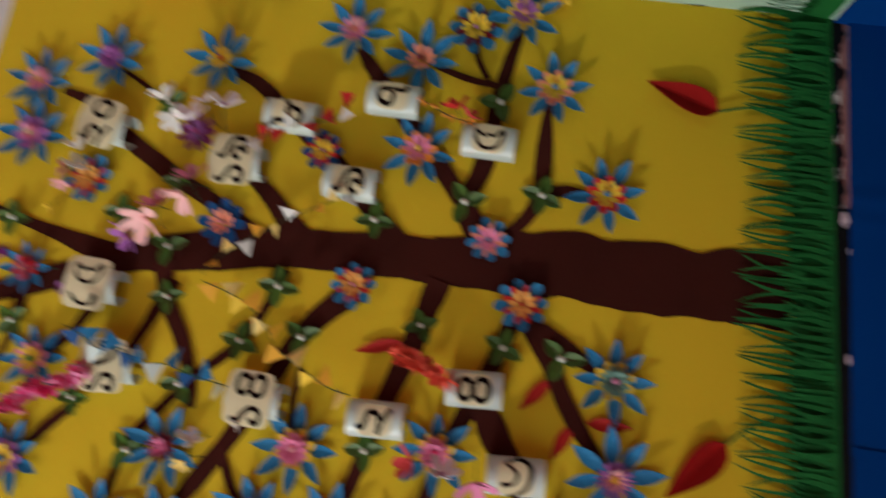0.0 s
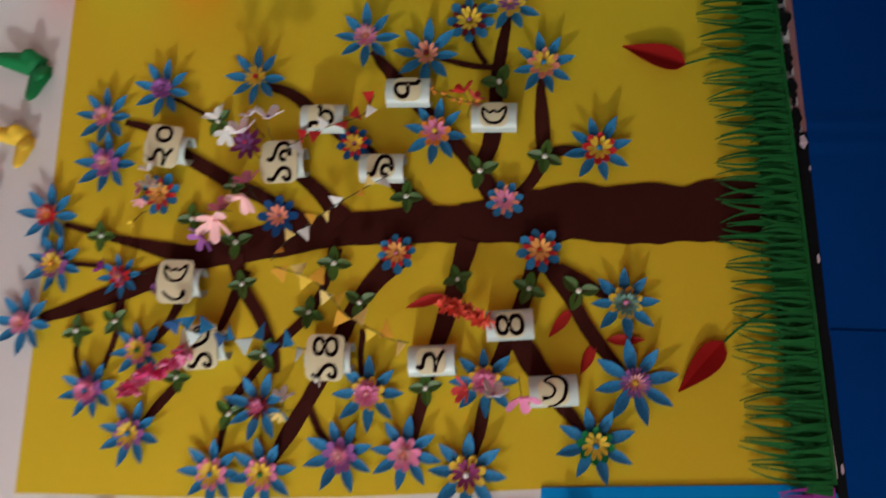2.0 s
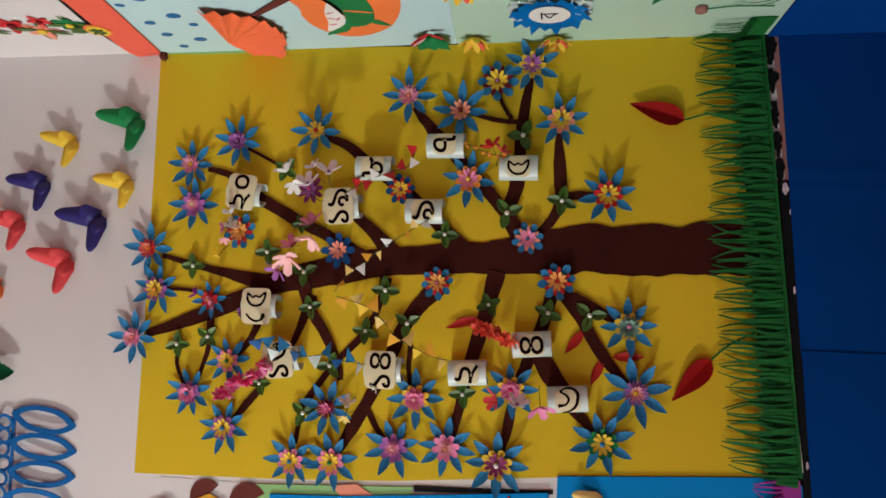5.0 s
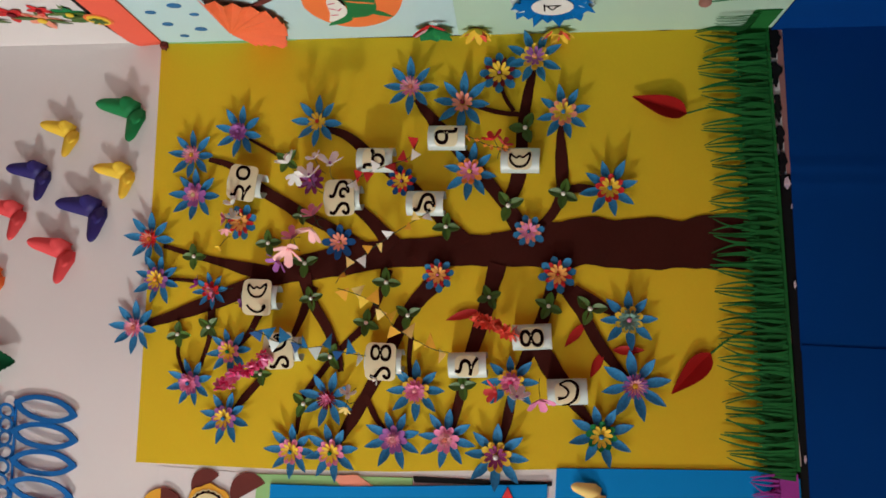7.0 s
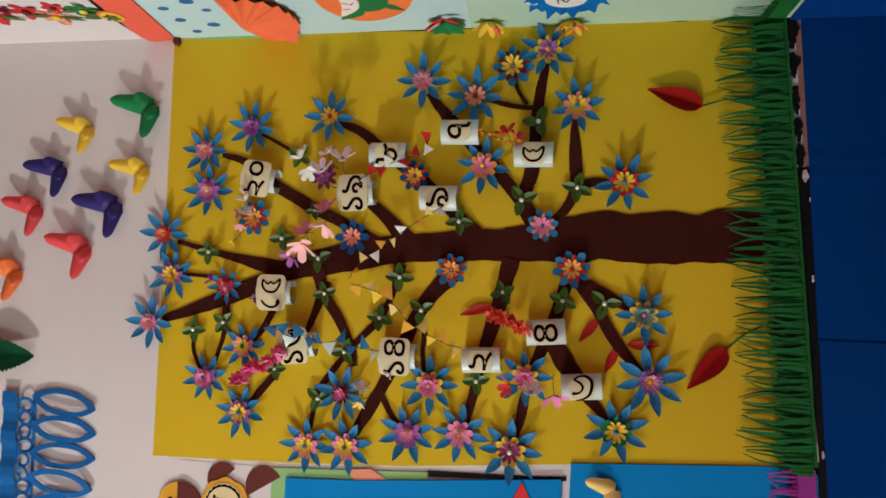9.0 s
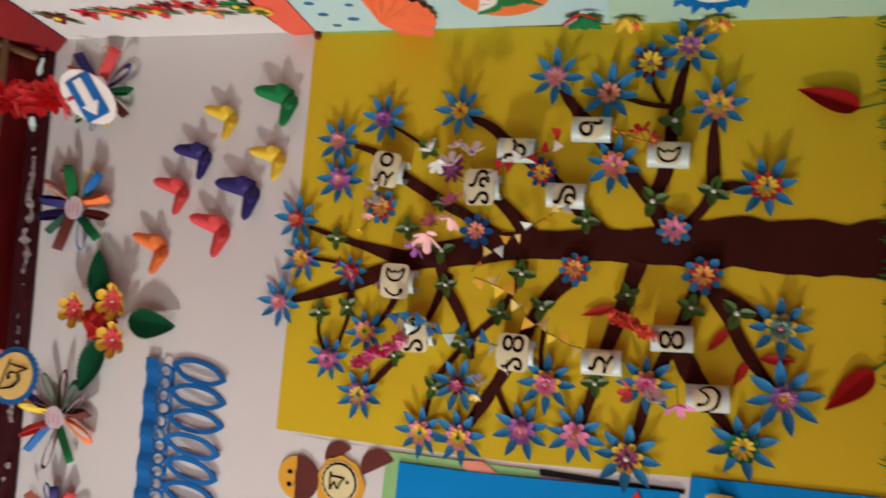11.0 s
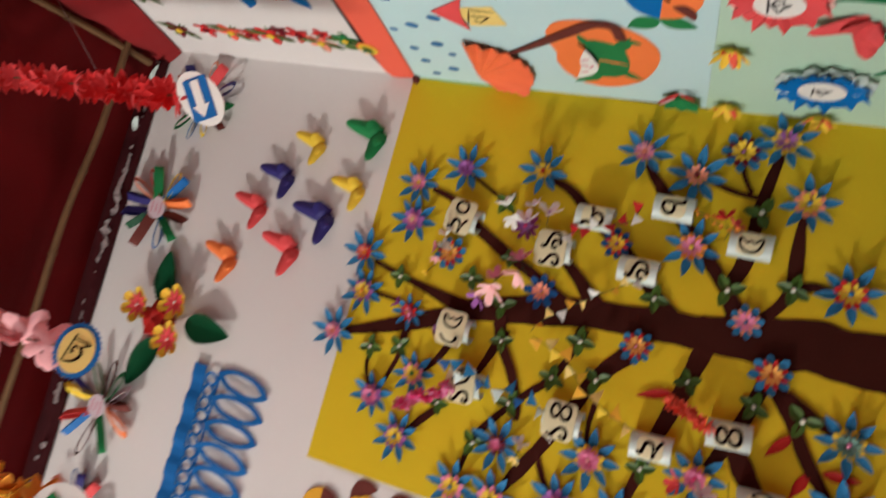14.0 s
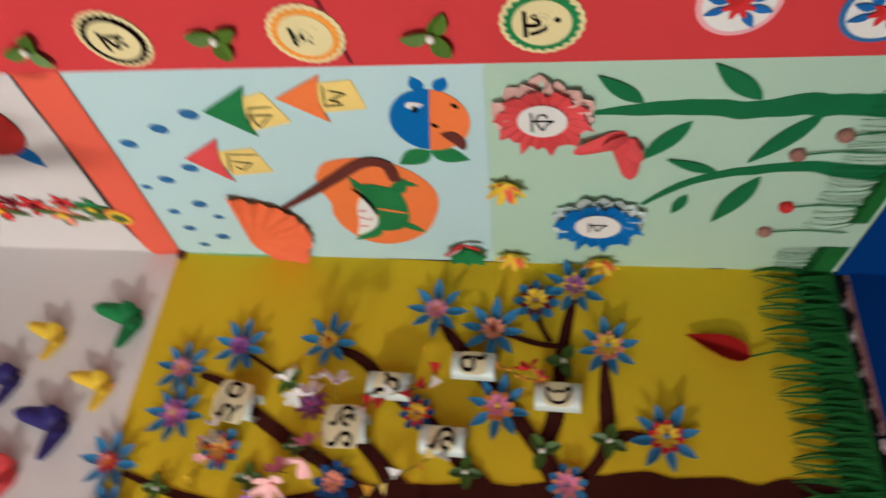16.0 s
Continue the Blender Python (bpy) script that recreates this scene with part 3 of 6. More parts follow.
solid("red_triangle", flat_bm([(-1.012, 1.385), (-1.08, 1.42), (-1.08, 1.35)], 0.002, 0.010), RED, north(0, 0), "red paper triangle on the blue panel", "decoration")
solid("sky_poster", flat_bm([(0.003, 2.268), (0.70, 2.13), (0.70, 1.471), (0.36, 1.498), (0.003, 1.529)], 0.003, 0.001), SKY_SHEET, east(0, 0), "pale blue chart-paper panel on the side wall", "panel")
solid("mint_poster", flat_bm([(0.003, 1.5285), (0.36, 1.4975), (0.70, 1.4705), (0.70, 0.848), (0.003, 0.848)], 0.0035, 0.001), MINT_SHEET, east(0, 0), "pale green chart-paper panel on the side wall", "panel")
solid("orange_border", ribbon_bm([(0.004, 2.300, 0.062), (0.035, 2.302, 0.082), (0.16, 2.277, 0.086), (0.40, 2.225, 0.084), (0.70, 2.165, 0.082)], 0.003, 0.0055), ORANGE_SHEET, east(0, 0), "orange-red paper border above the pale blue panel", "border")
# the shadow line along the orange border, painted as a black strip
solid("black_border", ribbon_bm([(0.07, 2.342, 0.008), (0.20, 2.320, 0.014), (0.45, 2.263, 0.012), (0.70, 2.21, 0.012)], 0.002, 0.0025, 3, 0.5), BLACK, east(0, 0), "thin black strip painted as the orange border's shadow line", "border")
bm = box_bm((-0.08, -2.7, 0.0), (-0.001, -0.706, 2.383))
for v in bm.verts:
    if v.co.y > -1 and v.co.z < 1:
        v.co.y = -0.677
solid("red_partition", bm, RED_SHEET, HERE, "red paper-covered partition standing before the side wall", "partition")
solid("white_partition_head", box_bm((-0.078, -2.7, 2.383), (-0.001, -0.706, 3.2), 0.0), WALL_CLOTH, HERE, "white cloth-covered upper part of the partition", "partition")
solid("red_seam", flat_bm([(0.703, 1.623), (0.703, 1.628), (0.92, 1.652), (0.92, 1.645)], 0.0006, 0.0802), DARKRED, east(0, 0), "dark overlap seam in the red paper", "seam")


solid("green_edge", ribbon_bm([(-0.004, 2.262, 0.006), (-0.004, 2.12, 0.009), (-0.004, 1.92, 0.004)], 0.0015, 0.0054, 1, 0.4), LIME_SHEET, north(0, 0), "thin light green paper edge in the corner", "edging")
# black strips put the shade of the open corner gap into colour
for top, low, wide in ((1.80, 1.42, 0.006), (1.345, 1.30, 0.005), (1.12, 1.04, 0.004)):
    solid("corner_tape", ribbon_bm([(-0.003, top, 0.001), (-0.0035, (top + low) / 2, wide), (-0.003, low, 0.001)], 0.0012, 0.0058, int(top * 9), 0.7), BLACK, north(0, 0), "thin black strip standing in for shade in the corner gap", "tape", "black tapes along the corner")
solid("twine_knot", dome_bm(0.011, 0.009, 0.9, 3), BROWN, north(-0.012, 2.262, 0.010), "small knot of dark twine at the corner", "knot")
solid("white_poster", flat_bm([(-1.036, 2.224), (-1.034, 1.975), (-1.7, 1.99), (-1.7, 2.235)], 0.0006, 0.0004), WALL_CLOTH, north(0, 0), "white paper sheet behind the flower creature", "poster")

# ---- the paper tree ----
TREE = thing("paper_tree", north(-0.47, 0.89), "dark brown paper tree glued on the yellow board", "tree")
BRANCHES = []


def branch(name, *points):
    k = len(BRANCHES)
    pts = [(x + 0.47, z - 0.89, w) for x, z, w in points]
    BRANCHES.append(part(name, ribbon_bm(pts, 0.0022, 0.0052 + 0.00035 * (k % 12), k, 0.10 if name == "trunk" else 0.16), BARK, TREE))


branch("trunk", (-0.464, 0.891, 0.111), (-0.462, 0.965, 0.118), (-0.470, 1.028, 0.103), (-0.469, 1.092, 0.116), (-0.474, 1.157, 0.108), (-0.467, 1.223, 0.103), (-0.478, 1.284, 0.101), (-0.486, 1.358, 0.086), (-0.493, 1.437, 0.073))
branch("trunk", (-0.493, 1.433, 0.073), (-0.496, 1.510, 0.068), (-0.503, 1.588, 0.066), (-0.508, 1.668, 0.063), (-0.522, 1.748, 0.066), (-0.538, 1.830, 0.066), (-0.557, 1.914, 0.055), (-0.576, 1.984, 0.045))
branch("limb", (-0.566, 1.956, 0.045), (-0.550, 2.043, 0.028), (-0.531, 2.132, 0.016), (-0.506, 2.239, 0.011))
branch("limb", (-0.575, 1.955, 0.043), (-0.627, 2.083, 0.040), (-0.667, 2.185, 0.030), (-0.697, 2.271, 0.018))
branch("twig", (-0.604, 2.084, 0.010), (-0.589, 2.152, 0.009), (-0.585, 2.227, 0.008))
branch("limb", (-0.506, 1.722, 0.038), (-0.458, 1.806, 0.028), (-0.422, 1.884, 0.028), (-0.388, 1.949, 0.030), (-0.354, 2.009, 0.025), (-0.310, 2.069, 0.018), (-0.294, 2.129, 0.011))
branch("twig", (-0.299, 1.925, 0.010), (-0.272, 1.972, 0.008), (-0.244, 2.028, 0.006))
branch("limb", (-0.491, 1.662, 0.048), (-0.434, 1.718, 0.028), (-0.369, 1.796, 0.025))
branch("limb", (-0.480, 1.498, 0.040), (-0.428, 1.551, 0.030), (-0.366, 1.613, 0.028), (-0.321, 1.675, 0.028), (-0.271, 1.738, 0.025), (-0.239, 1.780, 0.023), (-0.218, 1.837, 0.011))
branch("limb", (-0.464, 1.352, 0.033), (-0.396, 1.404, 0.028), (-0.335, 1.457, 0.030), (-0.271, 1.517, 0.030), (-0.219, 1.565, 0.030), (-0.187, 1.593, 0.023), (-0.153, 1.624, 0.011))
branch("twig", (-0.189, 1.379, 0.010), (-0.184, 1.430, 0.011), (-0.168, 1.488, 0.009))
branch("twig", (-0.181, 1.398, 0.010), (-0.150, 1.418, 0.009), (-0.120, 1.429, 0.008))
branch("limb", (-0.458, 1.371, 0.030), (-0.398, 1.404, 0.028), (-0.338, 1.385, 0.033), (-0.262, 1.378, 0.028), (-0.185, 1.374, 0.025), (-0.115, 1.362, 0.020), (-0.070, 1.356, 0.013))
branch("limb", (-0.455, 1.346, 0.020), (-0.407, 1.304, 0.023), (-0.362, 1.287, 0.025), (-0.293, 1.289, 0.028), (-0.237, 1.293, 0.018), (-0.199, 1.289, 0.010))
branch("twig", (-0.356, 1.281, 0.015), (-0.352, 1.238, 0.018), (-0.355, 1.202, 0.010))
branch("limb", (-0.559, 1.553, 0.045), (-0.630, 1.616, 0.033), (-0.698, 1.650, 0.030), (-0.764, 1.678, 0.028), (-0.838, 1.716, 0.028), (-0.898, 1.750, 0.028), (-0.959, 1.785, 0.013))
branch("twig", (-0.696, 1.614, 0.013), (-0.748, 1.617, 0.011), (-0.799, 1.610, 0.010))
branch("twig", (-0.831, 1.716, 0.013), (-0.881, 1.691, 0.013), (-0.923, 1.655, 0.010))
branch("limb", (-0.525, 1.422, 0.040), (-0.599, 1.440, 0.033), (-0.683, 1.463, 0.033), (-0.760, 1.486, 0.028), (-0.830, 1.499, 0.023), (-0.901, 1.518, 0.020))
branch("limb", (-0.559, 1.296, 0.030), (-0.626, 1.316, 0.028), (-0.695, 1.339, 0.030), (-0.759, 1.368, 0.023))
branch("limb", (-0.695, 1.333, 0.038), (-0.755, 1.294, 0.043), (-0.814, 1.250, 0.030), (-0.874, 1.200, 0.010))
branch("limb", (-0.558, 1.281, 0.035), (-0.622, 1.237, 0.028), (-0.694, 1.195, 0.025), (-0.764, 1.138, 0.018))
branch("limb", (-0.574, 1.256, 0.023), (-0.603, 1.207, 0.025), (-0.631, 1.153, 0.010))
branch("limb", (-0.561, 1.874, 0.033), (-0.616, 1.858, 0.025), (-0.680, 1.817, 0.023), (-0.738, 1.788, 0.020), (-0.783, 1.776, 0.013))
branch("limb", (-0.589, 1.853, 0.025), (-0.670, 1.881, 0.018), (-0.721, 1.904, 0.010))
branch("limb", (-0.544, 1.677, 0.030), (-0.609, 1.691, 0.015), (-0.676, 1.726, 0.018), (-0.734, 1.781, 0.015), (-0.792, 1.827, 0.015), (-0.854, 1.866, 0.015), (-0.934, 1.880, 0.009))
branch("twig", (-0.654, 1.981, 0.018), (-0.702, 2.004, 0.015), (-0.747, 2.041, 0.010))
branch("twig", (-0.646, 2.105, 0.020), (-0.721, 2.107, 0.013), (-0.790, 2.127, 0.009))
branch("twig", (-0.725, 2.182, 0.009), (-0.766, 2.186, 0.009), (-0.819, 2.163, 0.008))
branch("twig", (-0.807, 1.966, 0.015), (-0.850, 2.003, 0.018), (-0.895, 2.041, 0.008))
branch("limb", (-0.810, 1.383, 0.018), (-0.860, 1.390, 0.023), (-0.923, 1.403, 0.010))

TREE_GROUP = "blue-petalled paper flowers on the tree"
COLOUR_WORDS = {PLUM: "plum", PALEPINK: "pale pink", PINK: "pink", PEACH: "peach", YELLOW: "yellow", PURPLE: "purple", CREAM: "cream", ORANGE: "orange", RED: "red", SALMON: "salmon", DARKRED: "maroon", BLUE: "blue", GREEN: "green", TEAL: "grey-green", HOTPINK: "hot pink", WHITE: "white"}
RND = random.Random(7)


def long_petal():
    return petal_bm(1.0, 0.275, 0.08, 0.12, 0.26, 1.08, 0.10, 0.012, 9)


def short_petal():
    return petal_bm(1.0, 0.50, 0.08, 0.06, 0.08, 0.7, 0.2, 0.012, 7, 0.6)


def tree_flower(x, z, r, spin, heart, inner, centre, ring=None, blunt=False, dark=False):
    """A layered paper flower: eight blue petals, coloured rings and a heart."""
    low = RND.uniform(0.010, 0.016)
    words = f"{'small ' if r < 0.05 else ''}{'dark ' if dark else ''}blue paper flower with {COLOUR_WORDS[inner]} heart" + (f" and {COLOUR_WORDS[ring]} ring" if ring else "")
    fl = thing("paper_flower", north(x, z, low, spin) @ Matrix.Scale(r * (0.97 if blunt else 1.08), 4), words, "flower", TREE_GROUP)
    paper = DARKBLUE if dark else BLUE
    for i in range(8):
        size = RND.uniform(0.93, 1.05)
        part("petal", shared(("petal", blunt), paper, short_petal if blunt else long_petal), None, fl, "", pose(0, 0, RND.uniform(0, 0.03), RND.uniform(-7, 7), RND.uniform(-5, 3), 45 * i + RND.uniform(-3, 3)) @ Matrix.Scale(size, 4))
    up = 0.10
    if ring:
        part("petal_ring", shared(("petal_ring", 8, blunt), ring, lambda: ring_bm(8, lambda: petal_bm(0.48 if not blunt else 0.76, 0.27, 0.06, 0.08, 0.12, 0.75, 0.1, 0.012, 6, 0.6), 0, 1)), None, fl, "", turn(22, 0, 0, up))
        up += 0.10
    if heart == "ring":
        part("petal_ring", shared(("petal_ring", 10, "inner"), inner, lambda: ring_bm(10, lambda: petal_bm(0.34, 0.145, 0.05, 0.10, 0.14, 0.7, 0.08, 0.012, 5, 0.75), 0, 2)), None, fl, "", turn(5, 0, 0, up, 1.5 if blunt else 1.0))
    elif heart == "fringe":
        part("fringe", shared(("fringe",), inner, lambda: ring_bm(22, lambda: petal_bm(0.36, 0.072, 0.07, 0.10, 0.2, 0.6, 0.03, 0.012, 5, 0.6), 0, 3)), None, fl, "", turn(0, 0, 0, up, 0.72 if ring else 1.0))
        part("fringe", shared(("fringe", "short"), SALMON if inner in (HOTPINK, RED) else PALEPINK if inner in (PINK, PURPLE) else PINK if inner is DARKRED else inner, lambda: ring_bm(13, lambda: petal_bm(0.22, 0.06, 0.14, 0.16, 0.2, 0.6, 0.02, 0.012, 4, 0.6), 0, 4)), None, fl, "", turn(0, 0, 0, up + 0.03, 0.75 if ring else 1.0))
    else:
        part("pompom", shared(("pompom",), inner, lambda: ring_bm(16, lambda: petal_bm(0.36, 0.13, 0.10, 0.08, 0.1, 0.6, 0.03, 0.014, 5, 0.7), 0, 6)), None, fl, "", turn(0, 0, 0, up))
        part("pompom", shared(("pompom", "short"), inner, lambda: ring_bm(11, lambda: petal_bm(0.25, 0.12, 0.16, 0.12, 0.1, 0.6, 0.02, 0.014, 5, 0.7), 0, 8)), None, fl, "", turn(15, 0, 0, up + 0.05))
        up += 0.06
    part("heart", shared(("heart",), centre, lambda: dome_bm(0.078, 0.07, 0.3, 1)), None, fl, "", turn(0, 0, 0, up + 0.10))
    return fl


tree_flower(-0.285, 2.167, 0.058, -2, "fringe", PINK, YELLOW)
tree_flower(-0.229, 2.048, 0.057, -11, "dome", PURPLE, PURPLE)
tree_flower(-0.382, 2.155, 0.059, -4, "fringe", PINK, CREAM, ring=PURPLE)
tree_flower(-0.445, 2.034, 0.045, 20, "ring", PEACH, ORANGE, ring=RED, blunt=True)
tree_flower(-0.490, 2.268, 0.060, -3, "fringe", RED, ORANGE)
tree_flower(-0.587, 2.242, 0.058, -14, "ring", YELLOW, ORANGE, ring=PURPLE)
tree_flower(-0.705, 2.296, 0.060, -4, "fringe", PINK, SALMON)
tree_flower(-0.205, 1.854, 0.057, -3, "ring", YELLOW, RED)
tree_flower(-0.127, 1.633, 0.060, -2, "fringe", PINK, SALMON)
tree_flower(-0.163, 1.513, 0.063, -4, "ring", SALMON, DARKRED)
tree_flower(-0.097, 1.431, 0.048, 0, "ring", YELLOW, PURPLE, ring=DARKRED, blunt=True)
tree_flower(-0.064, 1.354, 0.058, 21, "ring", PURPLE, SALMON, ring=YELLOW)
tree_flower(-0.188, 1.288, 0.058, 13, "ring", YELLOW, BLUE, ring=SALMON)
tree_flower(-0.320, 1.490, 0.059, -9, "ring", PINK, YELLOW, ring=ORANGE)
tree_flower(-0.343, 1.646, 0.037, 10, "ring", YELLOW, PURPLE, ring=RED, blunt=True, dark=True)
tree_flower(-0.485, 1.790, 0.042, 0, "ring", SALMON, PINK, blunt=True, dark=True)
tree_flower(-0.451, 1.356, 0.038, 15, "ring", PINK, BLUE, ring=SALMON, blunt=True)
tree_flower(-0.354, 1.185, 0.059, 15, "ring", YELLOW, BLUE, ring=RED)
tree_flower(-0.553, 1.555, 0.040, 8, "ring", PEACH, PINK, ring=RED, blunt=True)
tree_flower(-0.543, 1.290, 0.043, 12, "ring", PEACH, RED, ring=RED, blunt=True)
tree_flower(-0.635, 1.138, 0.059, 3, "dome", TEAL, PINK, ring=YELLOW)
tree_flower(-0.774, 1.122, 0.069, 13, "fringe", PURPLE, YELLOW)
tree_flower(-0.884, 1.189, 0.063, 18, "ring", YELLOW, BLUE, ring=GREEN)
tree_flower(-0.812, 1.596, 0.062, 1, "dome", PINK, PALEPINK, ring=YELLOW)
tree_flower(-0.782, 1.385, 0.058, 3, "dome", PINK, HOTPINK, ring=YELLOW)
tree_flower(-0.846, 1.803, 0.060, 30, "fringe", DARKRED, PINK)
tree_flower(-0.750, 2.050, 0.053, 9, "ring", YELLOW, GREEN, ring=PINK)
tree_flower(-0.829, 2.143, 0.055, 18, "dome", PINK, BLUE, ring=PURPLE)
tree_flower(-0.905, 2.052, 0.058, -15, "ring", YELLOW, BLUE, ring=PURPLE)
tree_flower(-0.969, 1.883, 0.058, -2, "ring", YELLOW, BLUE, ring=PINK)
tree_flower(-0.965, 1.788, 0.060, 15, "ring", YELLOW, GREEN, ring=PINK)
tree_flower(-0.925, 1.644, 0.062, 19, "fringe", PINK, PALEPINK, ring=PURPLE)
tree_flower(-0.916, 1.525, 0.060, -9, "fringe", PALEPINK, SALMON, ring=PINK)
tree_flower(-0.944, 1.412, 0.067, -2, "ring", PLUM, WHITE, ring=YELLOW)
tree_flower(-0.609, 2.103, 0.043, 10, "fringe", HOTPINK, YELLOW, ring=RED)


def foam_leaf():
    return petal_bm(1.0, 0.60, 0.26, -0.16, 0.42, 0.85, 0.0, 0.03, 9, 0.15)


def tree_leaf_rosette(x, z, r):
    """Foam leaves set round a pearl bead."""
    count = RND.choice((3, 4, 4))
    ro = thing("leaf_rosette", north(x, z, 0.010, RND.uniform(0, 120)) @ Matrix.Scale(r * 0.97, 4), f"{'three' if count == 3 else 'four'} olive green foam leaves round a pearl bead", "leaf", "green leaf rosettes on the tree")
    for i in range(count):
        part("leaf", shared(("leaf",), LEAF, foam_leaf), None, ro, "", pose(0, 0, 0, RND.uniform(-7, 7), RND.uniform(-8, 3), 360 / count * i + RND.uniform(-12, 12)))
    part("bead", shared(("bead",), PEARL, ball(0.15)), None, ro, "shiny pearl bead", pose(0, 0, 0.2))


tree_leaf_rosette(-0.529, 2.152, 0.033)
tree_leaf_rosette(-0.425, 1.886, 0.025)
tree_leaf_rosette(-0.492, 1.965, 0.033)
tree_leaf_rosette(-0.537, 1.872, 0.035)
tree_leaf_rosette(-0.618, 1.854, 0.030)
tree_leaf_rosette(-0.717, 2.185, 0.033)
tree_leaf_rosette(-0.696, 2.106, 0.033)
tree_leaf_rosette(-0.799, 1.971, 0.030)
tree_leaf_rosette(-0.861, 1.861, 0.035)
tree_leaf_rosette(-0.750, 1.801, 0.035)
tree_leaf_rosette(-0.668, 1.719, 0.033)
tree_leaf_rosette(-0.647, 1.622, 0.035)
tree_leaf_rosette(-0.574, 1.675, 0.035)
tree_leaf_rosette(-0.444, 1.542, 0.033)
tree_leaf_rosette(-0.394, 1.403, 0.038)
tree_leaf_rosette(-0.220, 1.371, 0.038)
tree_leaf_rosette(-0.366, 1.283, 0.035)
tree_leaf_rosette(-0.599, 1.439, 0.030)
tree_leaf_rosette(-0.613, 1.308, 0.033)
tree_leaf_rosette(-0.615, 1.219, 0.038)
tree_leaf_rosette(-0.799, 1.492, 0.033)
tree_leaf_rosette(-0.295, 1.927, 0.033)


# ---- number cards ----
def five_mesh(two):
    """The hand-drawn five: a crescent closed by a notched stroke; a one beside it where the card has two figures."""
    w = 0.0052
    loop = [(0.012, 0.021, w), (-0.004, 0.020, w), (-0.016, 0.008, w), (-0.015, -0.010, w), (-0.002, -0.020, w), (0.013, -0.021, w), (0.003, -0.008, w * 0.8), (0.006, 0.001, w * 0.8), (0.002, 0.008, w * 0.8), (0.012, 0.021, w * 0.8)]
    bm = ribbon_bm(loop, 0.0003, 0.0)
    if two:
        bm.transform(Matrix.Translation((0.018, 0, 0)))
        join(bm, ribbon_bm([(-0.018, 0.023, w * 0.8), (-0.028, 0.014, w), (-0.034, 0.000, w), (-0.030, -0.013, w), (-0.021, -0.018, w * 2.0), (-0.018, -0.015, w * 1.6)], 0.0003, 0.0), Matrix.Identity(4))
    return mesh_of("numeral", bm, INK)


def three_mesh():
    """The hand-drawn three: an outer sickle and an inner hook that share their start."""
    bm = ribbon_bm([(0.0197, 0.0158, 0.004), (0.026, 0.0014, 0.004), (0.024, -0.013, 0.006), (0.012, -0.022, 0.007), (-0.010, -0.017, 0.006), (-0.0216, -0.0034, 0.004), (-0.0250, 0.012, 0.0025)], 0.0003, 0.0)
    join(bm, ribbon_bm([(0.0197, 0.0158, 0.003), (0.012, 0.0024, 0.005), (0.0024, -0.0024, 0.005), (-0.008, 0.005, 0.004), (-0.010, 0.020, 0.008)], 0.0003, 0.0), Matrix.Identity(4))
    return mesh_of("numeral", bm, INK)


def number_card(body, x, z, spin):
    """A curled glossy card with a beige label and a marker-drawn numeral."""
    two = len(body) == 2
    card = thing("number_card", north(x, z, 0.004, spin), f"pale curled card with beige label reading {body}", "card", "number cards on the tree")
    bm, rows = bmesh.new(), []
    half, rad = 0.042, 0.027
    for i in range(17):
        a = radians(-62 + 304 * i / 16)
        rows.append([bm.verts.new((rad * math.cos(a), s * half, 0.026 + rad * 0.8 * math.sin(a))) for s in (-1, 1)])
    for a, b in zip(rows, rows[1:]):
        bm.faces.new((a[0], b[0], b[1], a[1]))
    thicken(bm, 0.0008)
    part("curled_card", bm, TUBE, card, "", pose(0.0, 0.0 if not two else -0.004, 0))
    w, h = (0.083, 0.070) if two else (0.046, 0.052)
    bm = dished_bm(dense(rounded(w, h, 0.013)), 0.0012)
    for v in bm.verts:
        v.co.z += 0.0495 - (3.2 if two else 8.0) * v.co.x ** 2
    label = part("label", bm, LABEL, card)
    me = five_mesh(two) if "৫" in body else three_mesh() if body == "৩" else text_mesh(body, 0.076 if two else 0.080, INK, 0.0007)
    bm = bmesh.new()
    bm.from_mesh(me)
    for k in range(-11, 12):
        bmesh.ops.bisect_plane(bm, geom=bm.verts[:] + bm.edges[:] + bm.faces[:], plane_co=(0.0035 * k, 0, 0), plane_no=(1, 0, 0))
    bm.to_mesh(me)
    bm.free()
    for v in me.vertices:
        v.co.z += 0.0511 - (3.2 if two else 8.0) * v.co.x ** 2
    part("numeral", me, INK, label, "hand-drawn black numeral")


number_card("২০", -0.355, 2.019, -8)
number_card("১৫", -0.619, 1.970, 0)
number_card("১৬", -0.739, 1.912, 6)
number_card("১৪", -0.750, 1.672, 0)
number_card("১৯", -0.386, 1.782, 3)
number_card("৮", -0.297, 1.705, 0)
number_card("৭", -0.246, 1.542, 0)
number_card("৯", -0.394, 1.586, 0)
number_card("৫", -0.296, 1.378, 0)
number_card("৪", -0.681, 1.341, 5)
number_card("৩", -0.794, 1.263, 5)
number_card("২", -0.749, 1.479, 4)


# ---- leaves of red paper ----
def flat_leaf(x0, z0, x1, z1):
    d = Vector((x1 - x0, z1 - z0))
    solid("red_leaf", petal_bm(d.length, 0.019, 0.004, 0.0, 0.3, 0.8, 0, 0.0008, 8), LEAFRED, north(x0, z0, 0.009, math.degrees(math.atan2(d.y, d.x))), "small red paper leaf glued beside a branch", "leaf", "small red paper leaves")


flat_leaf(-0.648, 1.230, -0.700, 1.271)
flat_leaf(-0.709, 1.190, -0.764, 1.215)
flat_leaf(-0.702, 1.169, -0.699, 1.103)
flat_leaf(-0.629, 1.463, -0.654, 1.534)


